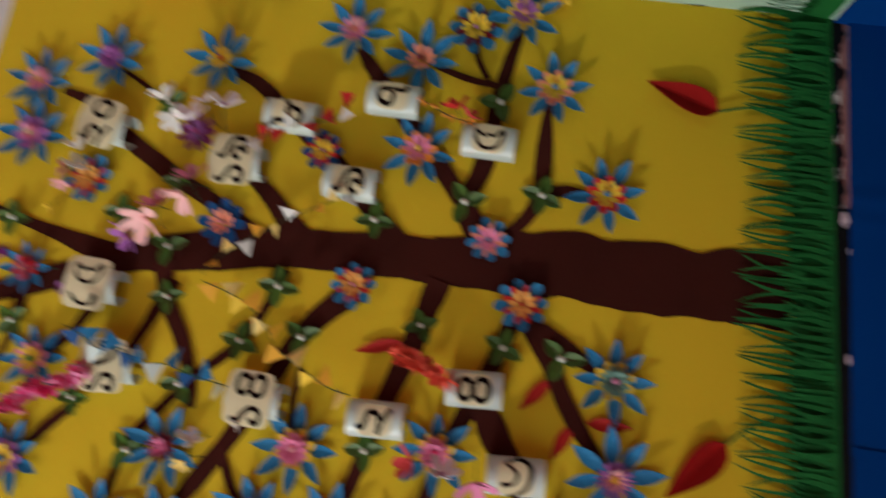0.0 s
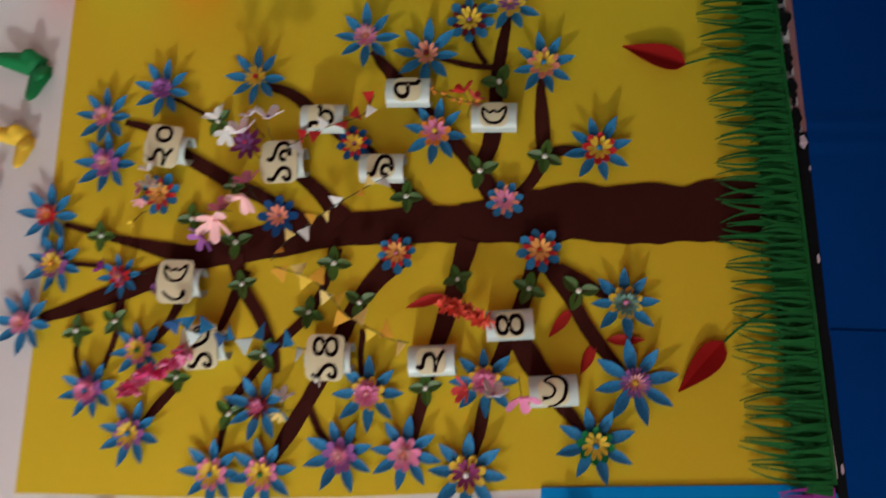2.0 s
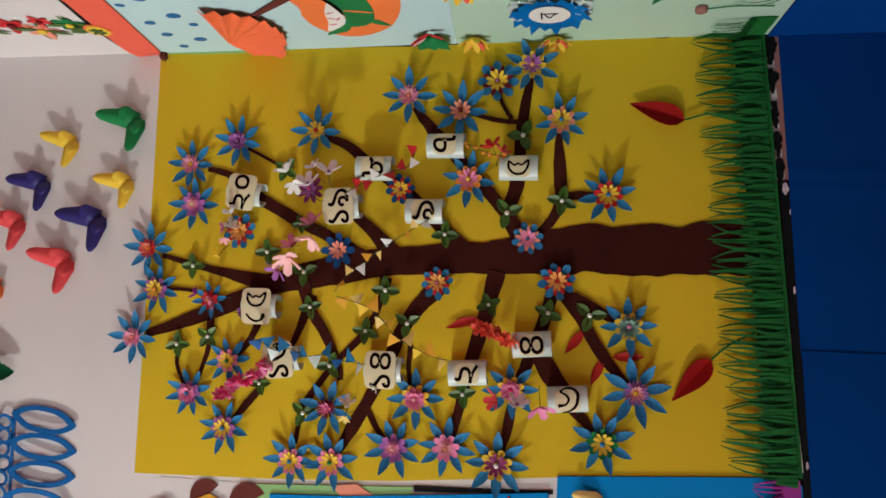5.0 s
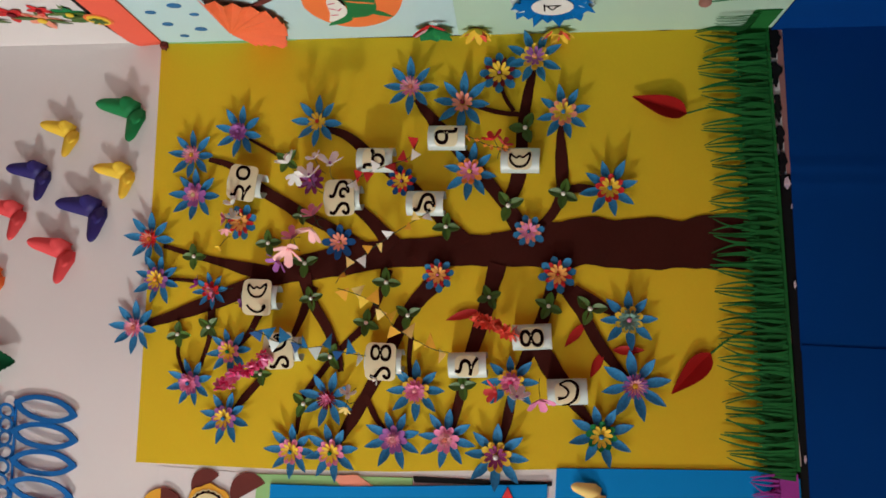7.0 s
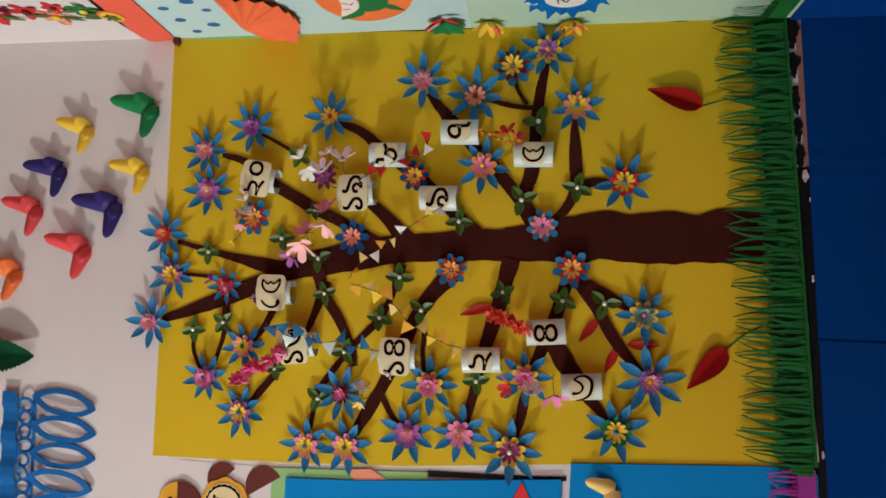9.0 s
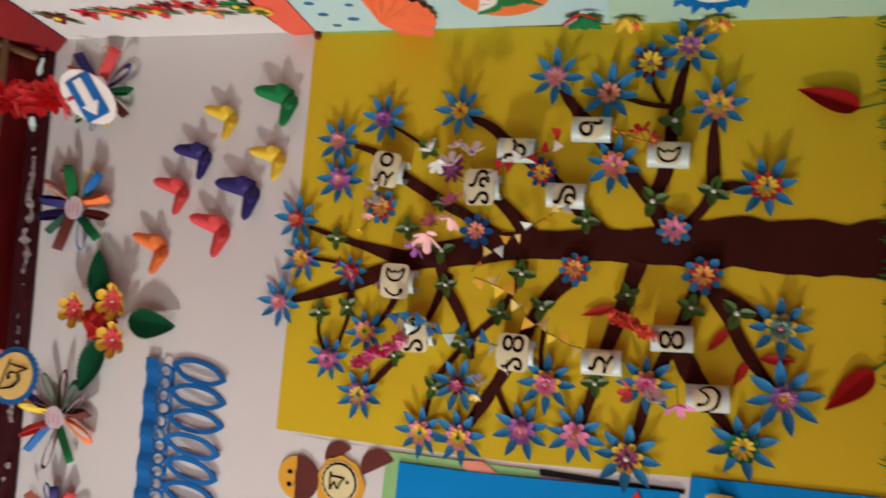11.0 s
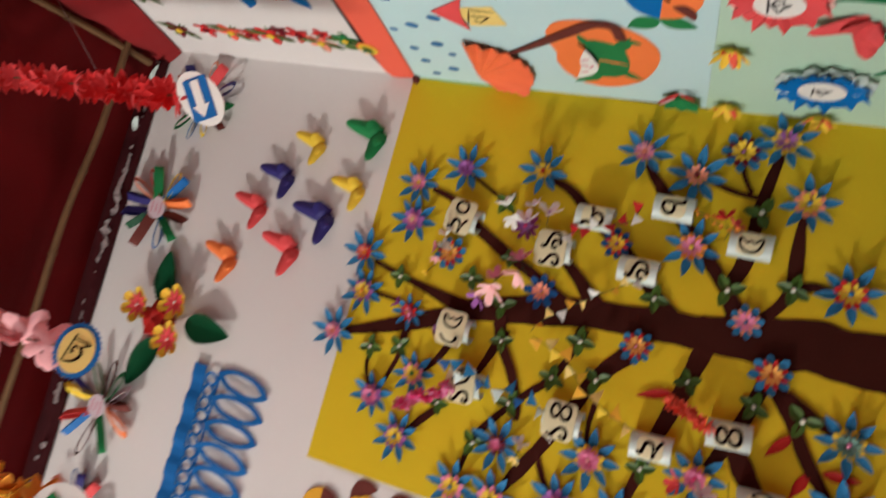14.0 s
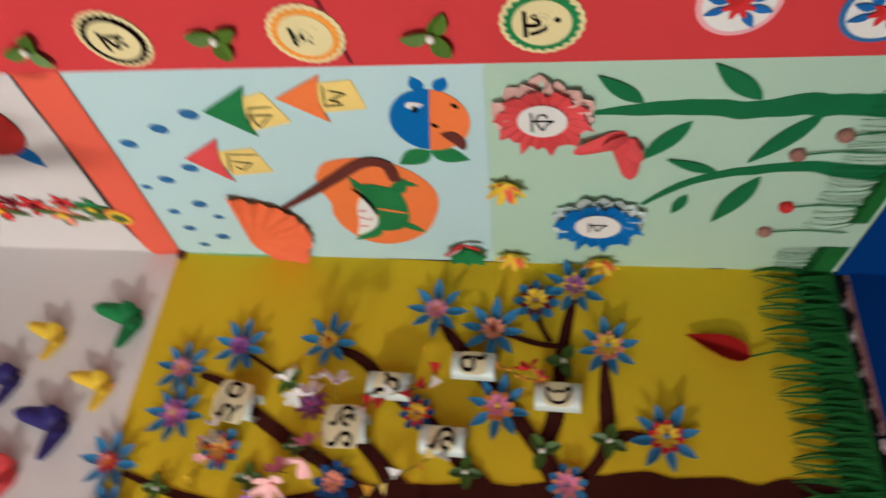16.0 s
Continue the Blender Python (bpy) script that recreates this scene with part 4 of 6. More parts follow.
def folded_leaf(x0, z0, x1, z1, xs, zs):
    d = Vector((x1 - x0, z1 - z0))
    lf = thing("folded_leaf", north(x0, z0, 0.008), "folded crimson paper leaf on a green stem", "leaf", "large folded red leaves")
    part("blade", petal_bm(d.length, 0.044, 0.003, 0.0, 0.38, 0.62, 0, 0.001, 10), DEEPLEAF, lf, "", turn(math.degrees(math.atan2(d.y, d.x)), 0, 0, 0.0035))
    part("stem", tube_bm(spline([(0, 0, 0.006), ((xs - x0) * 0.4 + 0.008, (zs - z0) * 0.4, 0.008), (xs - x0, zs - z0, 0.006)]), 0.0022, 6), GRASS, lf)


folded_leaf(-0.189, 1.027, -0.152, 1.141, -0.178, 0.890)
folded_leaf(-0.698, 0.969, -0.787, 1.046, -0.635, 0.877)


# ---- fringed paper grass ----
def tuft_bm(width, tall, blades, seed, broad=1.0, bend=1.0):
    """A few cut paper blades that bow outward and draw together at their tips."""
    rnd, bm = random.Random(seed), bmesh.new()
    aim = rnd.uniform(-0.35, 0.35) * width
    for i in range(blades):
        u = (i + 0.5) / blades - 0.5
        h = tall * rnd.uniform(0.90, 1.03)
        root, w, out = u * width * 1.04, width / blades * broad * rnd.uniform(0.92, 1.15), rnd.uniform(0.003, 0.012)
        bulge, gather = rnd.uniform(-0.006, 0.006) + u * width * 0.28 * bend, rnd.uniform(0.45, 0.85) * bend
        rows = []
        for k in range(9):
            t = k / 8
            x = root + (aim - root) * gather * t ** 2.2 + bulge * math.sin(math.pi * t)
            hw = w / 2 * (1 - 0.78 * t ** 0.8)
            z = 0.001 + out * math.sin(math.pi * min(1, 0.75 * t))
            rows.append([bm.verts.new((x - hw, h * t, z)), bm.verts.new((x + hw, h * t, z + 0.0022 * (1 - t)))])
        for a, b in zip(rows, rows[1:]):
            bm.faces.new((a[0], b[0], b[1], a[1]))
    thicken(bm, 0.0006)
    return bm


def grass_fringe(place, x0, x1, base0, base1, high, tufts, tall, paper, label, low, blades=12, broad=1.0, bend=1.0):
    run = thing("grass_fringe", place, label, "grass", "fringed paper grass")
    n = 60
    top = [(x0 + (x1 - x0) * i / n, base0 + (base1 - base0) * i / n + high + 0.009 * noise.noise(Vector((i * 0.9, x0, 1)))) for i in range(n + 1)]
    part("band", flat_bm([(x0, base0), (x1, base1), *reversed(top)], 0.002, low), paper, run)
    step = (x1 - x0) / tufts
    for i in range(tufts):
        x, base = x0 + step * (i + 0.5), base0 + (base1 - base0) * (i + 0.5) / tufts
        if high > 0.055:
            part("tuft", tuft_bm(abs(step) * 1.05, high * 1.15, blades + 1, i * 5 + 3, broad * 1.5, 0.4), paper, run, "", pose(x + step * 0.45, base + high * 0.12, low + 0.0024))
        part("tuft", tuft_bm(abs(step) * 1.02, tall * random.Random(i + tufts).uniform(0.86, 1.06), blades, i * 7 + tufts, broad, bend), paper, run, "", pose(x, base + high * 0.75, low + 0.002))


grass_fringe(north(0, 0), -0.004, -0.93, 0.866, 0.789, 0.064, 24, 0.102, GRASS, "fringed green paper grass below the tree", 0.0085, 4, 0.90, 0.92)
grass_fringe(north(0, 0), -0.935, -1.25, 0.795, 0.770, 0.05, 9, 0.06, MAGENTA, "fringed magenta paper strip on the blue panel", 0.011, 5)
grass_fringe(east(0, 0), 0.004, 0.11, 0.868, 0.866, 0.050, 3, 0.085, GRASS, "fringed green paper grass on the side panel", 0.006, 6, 0.6, 0.4)
grass_fringe(east(0, 0), 0.20, 0.69, 0.866, 0.866, 0.030, 8, 0.088, GRASS, "thin fringed green paper grass on the side panel", 0.006, 7, 0.34, 0.25)


# ---- little strings of flags, garlands and butterflies on the tree ----
def bunting(points, papers, label, size=0.024):
    run = spline([(x, z, o) for x, z, o in points], 5)
    ln = thing("bunting", north(0, 0), label, "bunting", "strings of small paper flags")
    part("string", tube_bm(run, 0.0009, 5), STRING, ln)
    rnd, gap, done = random.Random(len(run)), 0.0, 0
    for a, b in zip(run, run[1:]):
        gap += (b - a).length
        if gap > 0.021:
            gap, done = 0.0, done + 1
            ang = math.degrees(math.atan2(b.y - a.y, b.x - a.x)) + (0 if done % 2 else 180)
            bm = plate_bm([(0.0, 0.55), (0.0, -0.55), (1.1, 0.0)], 0.03, 0.0, 0.10)
            part("flag", bm, papers[done % len(papers)], ln, "", pose(a.x, a.y, a.z, rnd.uniform(-50, 50), rnd.uniform(-35, 35), ang - 90 + rnd.uniform(-25, 25)) @ Matrix.Scale(size * rnd.uniform(0.85, 1.2), 4))


bunting([(-0.357, 1.765, 0.052), (-0.328, 1.716, 0.052), (-0.310, 1.667, 0.052), (-0.294, 1.624, 0.050), (-0.255, 1.606, 0.046)], (RED, WHITE, RED), "string of red and white paper flags", 0.025)
bunting([(-0.408, 1.565, 0.05), (-0.471, 1.651, 0.085), (-0.512, 1.704, 0.090), (-0.554, 1.754, 0.090), (-0.580, 1.770, 0.090)], (PALEYELLOW, OCHRE, WHITE), "string of white and yellow paper flags", 0.020)
bunting([(-0.590, 1.765, 0.090), (-0.603, 1.716, 0.092), (-0.617, 1.684, 0.094), (-0.647, 1.651, 0.092), (-0.672, 1.630, 0.090), (-0.694, 1.588, 0.088), (-0.713, 1.547, 0.084), (-0.718, 1.515, 0.080)], (YELLOW, OCHRE, PALEYELLOW), "string of yellow paper flags across the branches", 0.025)
bunting([(-0.688, 1.970, 0.08), (-0.700, 1.930, 0.088), (-0.714, 1.900, 0.090), (-0.708, 1.867, 0.090), (-0.724, 1.835, 0.090), (-0.719, 1.794, 0.090), (-0.729, 1.750, 0.086), (-0.736, 1.700, 0.075)], (BLUE, DARKBLUE, BLUE, TUBE), "string of blue and white paper flags", 0.025)


def frill(points, paper, label, count, r, accent=None):
    run = spline(points, 6)
    gar = thing("frill_garland", north(0, 0), label, "garland", "small frilled garlands on the tree")
    part("string", tube_bm(run, 0.001, 5), STRING, gar)
    rnd = random.Random(count)
    for i in range(count):
        p = run[min(len(run) - 1, int(i / count * len(run)))]
        part("frill", shared(("frill",), accent if accent and i % 3 == 1 else paper, lambda: ring_bm(7, lambda: petal_bm(1.0, 0.7, 0.25, 0.5, 0.4, 0.6, 0.0, 0.03, 4, 0.8), 0, 5, 0.06)), None, gar, "", pose(p.x + rnd.uniform(-.003, .003), p.y + rnd.uniform(-.003, .003), p.z, rnd.uniform(-70, 70), rnd.uniform(-70, 70), rnd.uniform(0, 360)) @ Matrix.Scale(r * rnd.uniform(0.8, 1.1), 4))


frill([(-0.832, 2.048, 0.045), (-0.800, 2.013, 0.062), (-0.778, 1.971, 0.065), (-0.746, 1.935, 0.062)], HOTPINK, "frilled hot pink paper garland on the tree", 20, 0.017, PINK)
frill([(-0.649, 1.462, 0.035), (-0.660, 1.419, 0.045), (-0.677, 1.378, 0.050)], ORANGE_SHEET, "frilled orange-red paper garland on the tree", 15, 0.016)
frill([(-0.245, 1.496, 0.05), (-0.265, 1.448, 0.045), (-0.275, 1.404, 0.05)], ORANGE, "thin orange beaded garland between cards", 7, 0.007)


def small_blossom(x, z, out, r, paper, way, tip=58):
    """A cupped blossom on a wire that stands out from the tree and leans the given way."""
    m = north(x, z, out, way) @ pose(0, 0, 0, 0, tip, 0) @ Matrix.Scale(r * 0.88, 4)
    bf = thing("paper_blossom", m, f"small {paper.name.split('_')[0]} petal blossom on a thin wire", "flower", "small petal blossoms on the tree")
    for i in range(5):
        part("petal", shared(("blossom_petal",), paper, lambda: petal_bm(1.0, 0.66, 0.42, 0.10, 0.16, 0.7, 0.04, 0.03, 6, 0.75)), None, bf, "", pose(0, 0, 0, RND.uniform(-12, 12), RND.uniform(-14, 8), 72 * i + RND.uniform(-12, 12)))
    part("heart", shared(("blossom_heart",), PURPLE if paper is MAUVE else paper, lambda: dome_bm(0.12, 0.12)), None, bf, "", pose(0, 0, 0.1))
    back = m.inverted()
    away = Vector((math.cos(radians(way)), 0, math.sin(radians(way)))) * -0.03
    foot = Vector((x, -0.009, z)) + away
    part("wire", tube_bm([back @ p for p in spline([Vector((x, -out, z)), Vector((x, -out * 0.7, z)) + away * 0.8, foot], 4)], 0.0009 / r, 5), STRING, bf, "thin green wire")


small_blossom(-0.314, 1.893, 0.090, 0.032, WHITE, 30)
small_blossom(-0.341, 1.874, 0.090, 0.028, WHITE, 205)
small_blossom(-0.345, 1.835, 0.105, 0.034, MAUVE, 10)
small_blossom(-0.317, 1.791, 0.100, 0.034, MAUVE, -15)
small_blossom(-0.298, 1.842, 0.060, 0.022, MAUVE, 20)
small_blossom(-0.407, 2.036, 0.060, 0.024, WHITE, 20)
small_blossom(-0.436, 2.037, 0.060, 0.022, WHITE, -40)
small_blossom(-0.464, 2.051, 0.060, 0.017, PALEPINK, 190)
small_blossom(-0.438, 2.066, 0.035, 0.020, PINK, 100)
small_blossom(-0.506, 1.886, 0.083, 0.045, BLOSSOM, 185, 56)
small_blossom(-0.460, 1.835, 0.081, 0.038, BLOSSOM, 160, 66)
small_blossom(-0.425, 1.845, 0.045, 0.034, PINK, 20)
small_blossom(-0.478, 1.894, 0.040, 0.032, PINK, 10)
small_blossom(-0.532, 1.920, 0.055, 0.032, PURPLE, 150)
small_blossom(-0.793, 1.411, 0.085, 0.030, CORAL, 95)
small_blossom(-0.800, 1.366, 0.106, 0.030, MAUVE, -20)
small_blossom(-0.801, 1.318, 0.110, 0.034, PINK, 190)
small_blossom(-0.821, 1.735, 0.085, 0.023, WHITE, -10)
small_blossom(-0.849, 1.738, 0.085, 0.018, PALEYELLOW, 180)
small_blossom(-0.789, 1.681, 0.050, 0.014, WHITE, 120)
small_blossom(-0.595, 2.123, 0.045, 0.022, MAGENTA, 60)
small_blossom(-0.612, 2.080, 0.045, 0.022, PINK, 110)
small_blossom(-0.636, 2.010, 0.045, 0.018, PURPLE, -90)
small_blossom(-0.253, 1.436, 0.050, 0.028, RED, 30)
small_blossom(-0.262, 1.415, 0.045, 0.022, CORAL, -30)
small_blossom(-0.504, 2.080, 0.030, 0.013, YELLOW, 150)
plum = thing("plum_blossom", north(-0.346, 1.856, 0.034) @ Matrix.Scale(0.034, 4), "plum purple paper blossom behind pale petals", "flower")
part("petal_ring", ring_bm(9, lambda: petal_bm(1.0, 0.42, 0.15, 0.12, 0.1, 0.7, 0.05, 0.02, 6, 0.6), 0, 41), PLUM, plum)
part("petal_ring", ring_bm(7, lambda: petal_bm(0.6, 0.30, 0.2, 0.15, 0.1, 0.7, 0.03, 0.02, 5, 0.6), 0, 42), PURPLE, plum, "", turn(20, 0, 0, 0.12))
part("heart", dome_bm(0.13, 0.12), HOTPINK, plum, "", turn(0, 0, 0, 0.35))


# ---- white wall above the tree ----
def folded_wing_bm(side, long=0.092, way=46):
    """A foam wing: broad and rounded at the fold, narrowing to a blunt tip that stands off the wall, arched across."""
    bm, rows, n, m = bmesh.new(), [], 18, 6
    for i in range(n + 1):
        t = math.sin(math.pi / 2 * i / n)
        half = (0.0265 - 0.0145 * max(0, t - 0.25) / 0.75) * min(1, 0.66 + 1.4 * t) * math.sqrt(max(0.03, 1 - max(0, (t - 0.80) / 0.20) ** 2))
        rows.append([bm.verts.new((long * (t - 0.05), half * (2 * k / m - 1), 0.004 + 0.024 * t ** 0.9 + 0.013 * math.cos(math.pi / 2 * 0.94 * (2 * k / m - 1)) * (half / 0.0265) - 0.004 * (1 - t) * abs(2 * k / m - 1))) for k in range(m + 1)])
    for a, b in zip(rows, rows[1:]):
        for k in range(m):
            bm.faces.new((a[k], b[k], b[k + 1], a[k + 1]))
    thicken(bm, 0.002)
    bm.transform(pose(0, side * 0.003, 0.001 + 0.0015 * side, 0, 0, side * way))
    return bm


def wall_butterfly(x, z, paper, size, spin=0.0):
    """A folded foam butterfly whose wings spread from the fold at x, z, up and to the west."""
    bf = thing("butterfly", north(x - 0.005, z - 0.003, 0.002, 129 + spin) @ Matrix.Scale(size * 0.98, 4), f"{'orange' if paper is TANGERINE else paper.name.split('_')[0]} folded foam butterfly on the white wall", "butterfly", "foam butterflies on the white wall")
    for side, long in ((-1, 0.108), (1, 0.086)):
        part("wing", folded_wing_bm(side, long), paper, bf)
        part("wing", folded_wing_bm(side, 0.040, 98), paper, bf, "", pose(0.012, 0, 0.003, 0, -6, 0))
    part("body", tube_bm([(-0.004, 0, 0.010), (0.016, 0, 0.016), (0.030, 0, 0.012)], 0.0034, 7, 0.7), paper, bf)


wall_butterfly(-0.168, 2.328, GREEN, 1.0)
wall_butterfly(-0.221, 2.504, YELLOW, 0.82, -4)
wall_butterfly(-0.323, 2.580, NAVY, 0.92, 4)
wall_butterfly(-0.322, 2.346, YELLOW, 0.83, 2)
wall_butterfly(-0.425, 2.643, CORAL, 0.90, -3)
wall_butterfly(-0.412, 2.420, NAVY, 1.04, 3)
wall_butterfly(-0.521, 2.500, CORAL, 1.0, -4)
wall_butterfly(-0.589, 2.695, TANGERINE, 0.95, -8)


def ribbon_flower(x, z, strips, r=0.106):
    """Loops of coloured paper strips round a white disc with faint writing; strips name paper and direction."""
    rf = thing("ribbon_flower", north(x, z, 0.003), "flower of coloured paper strip loops round a white disc", "flower", "strip-loop flowers on the white wall")
    rnd = random.Random(int(x * 1000))
    for paper, way in strips:
        bm = strip_loop_bm(r * rnd.uniform(0.88, 1.04), 0.020 * rnd.uniform(0.80, 1.25), 0.025 * rnd.uniform(0.8, 1.15), 0.0012)
        part("strip_loop", bm, paper, rf, "", pose(0, 0, 0, 0, 0, -way + rnd.uniform(-3, 3)) @ pose(0.026, 0, 0.008, rnd.choice((-1, 1)) * rnd.uniform(38, 58), rnd.uniform(-12, 0), 0))
    disc = part("disc", plate_bm(oval(0.034, 0.034, 28), 0.0015, 0.027), LILAC, rf)
    for k, w in enumerate((0.040, 0.026, 0.036)):
        part("writing_bar", box_bm((-w / 2, -0.0015 + (k - 1) * 0.017, 0.0288), (w / 2, 0.0015 + (k - 1) * 0.017, 0.0294)), PINKINK, disc, "faint pink writing bar")


ribbon_flower(-0.154, 2.958, ((TANGERINE, 2), (CORAL, 30), (NAVY, 58), (GREEN, 92), (BROWN, 125), (YELLOW, 160), (LOOPBLUE, 195), (GREEN, 222), (BROWN, 255), (SALMON, 290), (NAVY, 325)))
ribbon_flower(-0.504, 3.005, ((GREEN, -8), (YELLOW, 20), (LOOPBLUE, 46), (TANGERINE, 74), (BROWN, 98), (GREEN, 128), (LOOPBLUE, 168), (BROWN, 196), (DEEPGREEN, 228), (NAVY, 262), (NAVY, 276), (SALMON, 300), (CORAL, 325)))
ribbon_flower(-1.114, 3.008, ((BROWN, 8), (GREEN, 32), (LILAC, 52), (BROWN, 82), (TANGERINE, 112), (GREEN, 148), (BROWN, 186), (LOOPBLUE, 220), (CORAL, 248), (YELLOW, 276), (NAVY, 296), (GREEN, 335)), 0.120)
ribbon_flower(-1.425, 2.985, ((LOOPBLUE, -22), (NAVY, 8), (CORAL, 32), (BROWN, 62), (GREEN, 95), (YELLOW, 130), (LOOPBLUE, 170), (BROWN, 205), (GREEN, 240), (TANGERINE, 275), (SALMON, 310)))

posy = thing("leafy_posy", north(-0.81, 2.87, 0.004), "orange-yellow flowers with red ball and green leaves", "flower decoration")
for ax, az, tx, tz in ((0.025, 0.0, 0.185, 0.035), (0.002, -0.085, 0.005, -0.245), (-0.055, -0.015, -0.21, 0.06)):
    d = Vector((tx - ax, tz - az))
    part("leaf", petal_bm(d.length * 1.04, 0.088, 0.020, -0.014, 0.30, 0.80, 0, 0.0015, 30, 0.12, 0.0010, 0.16), DEEPGREEN, posy, "dark green satin leaf", pose(ax, az, 0.012, 0, 0, math.degrees(math.atan2(d.y, d.x))))
part("red_ball", dome_bm(0.050, 0.030, 0.6, 5), LEAFRED, posy, "frilled red ball", pose(-0.008, 0.004, 0.026))
for fx, fz in ((0.016, 0.081), (0.054, -0.055), (-0.051, -0.067)):
    bloom = part("bloom", ring_bm(6, lambda: petal_bm(0.052, 0.040, 0.014, 0.008, 0.3, 0.6, 0.004, 0.0008, 6, 0.8), 0, 9, 0.006), MARIGOLD, posy, "yellow-orange petals", pose(fx, fz, 0.03))
    part("bloom_heart", ring_bm(9, lambda: petal_bm(0.040, 0.014, 0.014, 0.0, 0.2, 0.7, 0.0, 0.0008, 5, 0.2), 0, 10, 0.004), CORAL, bloom, "", pose(0, 0, 0.006))
    part("bead", dome_bm(0.004, 0.004), PEARL, bloom, "shiny pearl bead", pose(0, 0, 0.014))

chain = thing("paper_chain_frieze", north(-0.90, 2.70, 0.003), "blue paper frieze with cut holes and hanging loops", "frieze")
bm = bmesh.new()
rows = []
for i in range(49):
    x = -0.0 - 0.56 * i / 48
    rows.append([bm.verts.new((x, y, 0.004 + (0.006 if i % 8 < 4 else 0.0))) for y in (0.012 + 0.004 * i / 48, -0.032)])
for a, b in zip(rows, rows[1:]):
    bm.faces.new((a[0], b[0], b[1], a[1]))
thicken(bm, 0.001)
part("pleated_band", bm, LOOPBLUE, chain)
part("mid_band", ribbon_bm([(0.0, -0.079, 0.008), (-0.28, -0.078, 0.007), (-0.54, -0.078, 0.008)], 0.001, 0.003, 9, 0.4), LOOPBLUE, chain)
for i in range(15):
    part("cut_ring", shared(("cut_ring",), LOOPBLUE, lambda: hoop_bm(0.0205, 0.0235, 0.0075, 0.002, 0.003, 0.0, 16)), None, chain, "", pose(-0.030 - 0.0345 * i, -0.056, RND.uniform(0, 0.006), RND.uniform(-12, 12), RND.uniform(-12, 12), 0))
for i in range(8):
    part("hanging_loop", shared(("hanging_loop",), LOOPBLUE, lambda: hoop_bm(0.032, 0.091, 0.0120, 0.004, 0.002, 0.75, 28)), None, chain, "", pose(-0.020 - 0.066 * i, -0.164, RND.uniform(0, 0.006), RND.uniform(-5, 4), RND.uniform(-12, 12), RND.uniform(-9, 0)))

bear = thing("flower_creature", north(-1.13, 2.09, 0.002), "yellow and brown paper flower creature with lettered medal", "decoration")
part("head", plate_bm(oval(0.056, 0.058), 0.002, 0.002), OCHRE, bear, "", pose(-0.013, 0.118, 0))
part("hair", flat_bm([(0.058 * math.cos(radians(a)), 0.060 * math.sin(radians(a))) for a in range(175, 366, 10)], 0.002, 0.0045), BROWN, bear, "", pose(-0.013, 0.118, 0))
for ex in (-0.020, 0.012):
    part("eye_spot", plate_bm(oval(0.006, 0.007, 12), 0.001, 0.004), INK, bear, "", pose(-0.013 + ex, 0.142, 0))
part("smile", ribbon_bm([(-0.036, 0.130, 0.0015), (-0.018, 0.124, 0.003), (0.006, 0.128, 0.0015)], 0.0006, 0.0046), DARKRED, bear, "thin dark red smile")
part("body", plate_bm(oval(0.075, 0.066, 32, 0.04, 9), 0.002, 0.003), OCHRE, bear, "", pose(-0.012, -0.002, 0))
def half_disc(r):
    return [(r * math.cos(radians(a)), r * math.sin(radians(a))) for a in range(-90, 91, 9)]


part("wing", flat_bm(half_disc(0.040), 0.0016, 0.0012), BROWN, bear, "brown half-round wing", pose(0.058, 0.008, 0, 0, 0, 41))
part("wing", flat_bm(half_disc(0.047), 0.0016, 0.0014), BROWN, bear, "brown half-round wing", pose(0.051, -0.099, 0, 0, 0, 32))
medal = part("medal", plate_bm(oval(0.051, 0.051, 60, 0.025, 20), 0.0012, 0.0054), CREAM, bear, "cream saw-edged medal")
part("medal_rim", plate_bm(oval(0.0475, 0.0475, 80, 0.035, 20), 0.0008, 0.0068), INK, medal, "black notched rim line")
part("medal_face", plate_bm(oval(0.0425, 0.0425, 40), 0.0010, 0.0078), CREAM, medal)
part("letter", text_mesh("য়", 0.066, INK, 0.0006), INK, medal, "", pose(0, 0, 0.0096))


# ---- garlands and round signs that hang from the canopy ----
def hanging_garland(x, y, z, top, paper, accent, r, gap, petals, label, drift=0.0, blunt=0.3, open_faced=False):
    gar = thing("hanging_garland", pose(x, y, z), label, "garland", "garlands hung from the canopy")
    long = top - z
    run = spline([(0, 0, 0), (drift * 0.3, 0, long * 0.35), (drift, 0.01, long)], 8)
    part("cord", tube_bm(run, 0.0012, 5), STRING, gar)
    rnd, n = random.Random(petals * 10 + int(long * 100)), int(long / gap)
    for i in range(n):
        p = run[int(i / n * (len(run) - 1))].lerp(run[int(i / n * (len(run) - 1)) + 1], i / n * (len(run) - 1) % 1)
        me = shared(("garland_bloom", petals), paper if i % 3 else accent, lambda: ring_bm(petals, lambda: petal_bm(1.0, 1.9 / petals + 0.25, 0.15, 0.30, 0.3, 0.7, 0.0, 0.02, 5, blunt), 0, petals, 0.06))
        part("bloom", me, None, gar, "", pose(p.x, p.y, p.z, rnd.uniform(-50, 50) + (90 if open_faced else 180), rnd.uniform(-50, 50), rnd.uniform(0, 360)) @ Matrix.Scale(r * rnd.uniform(0.85, 1.15), 4))


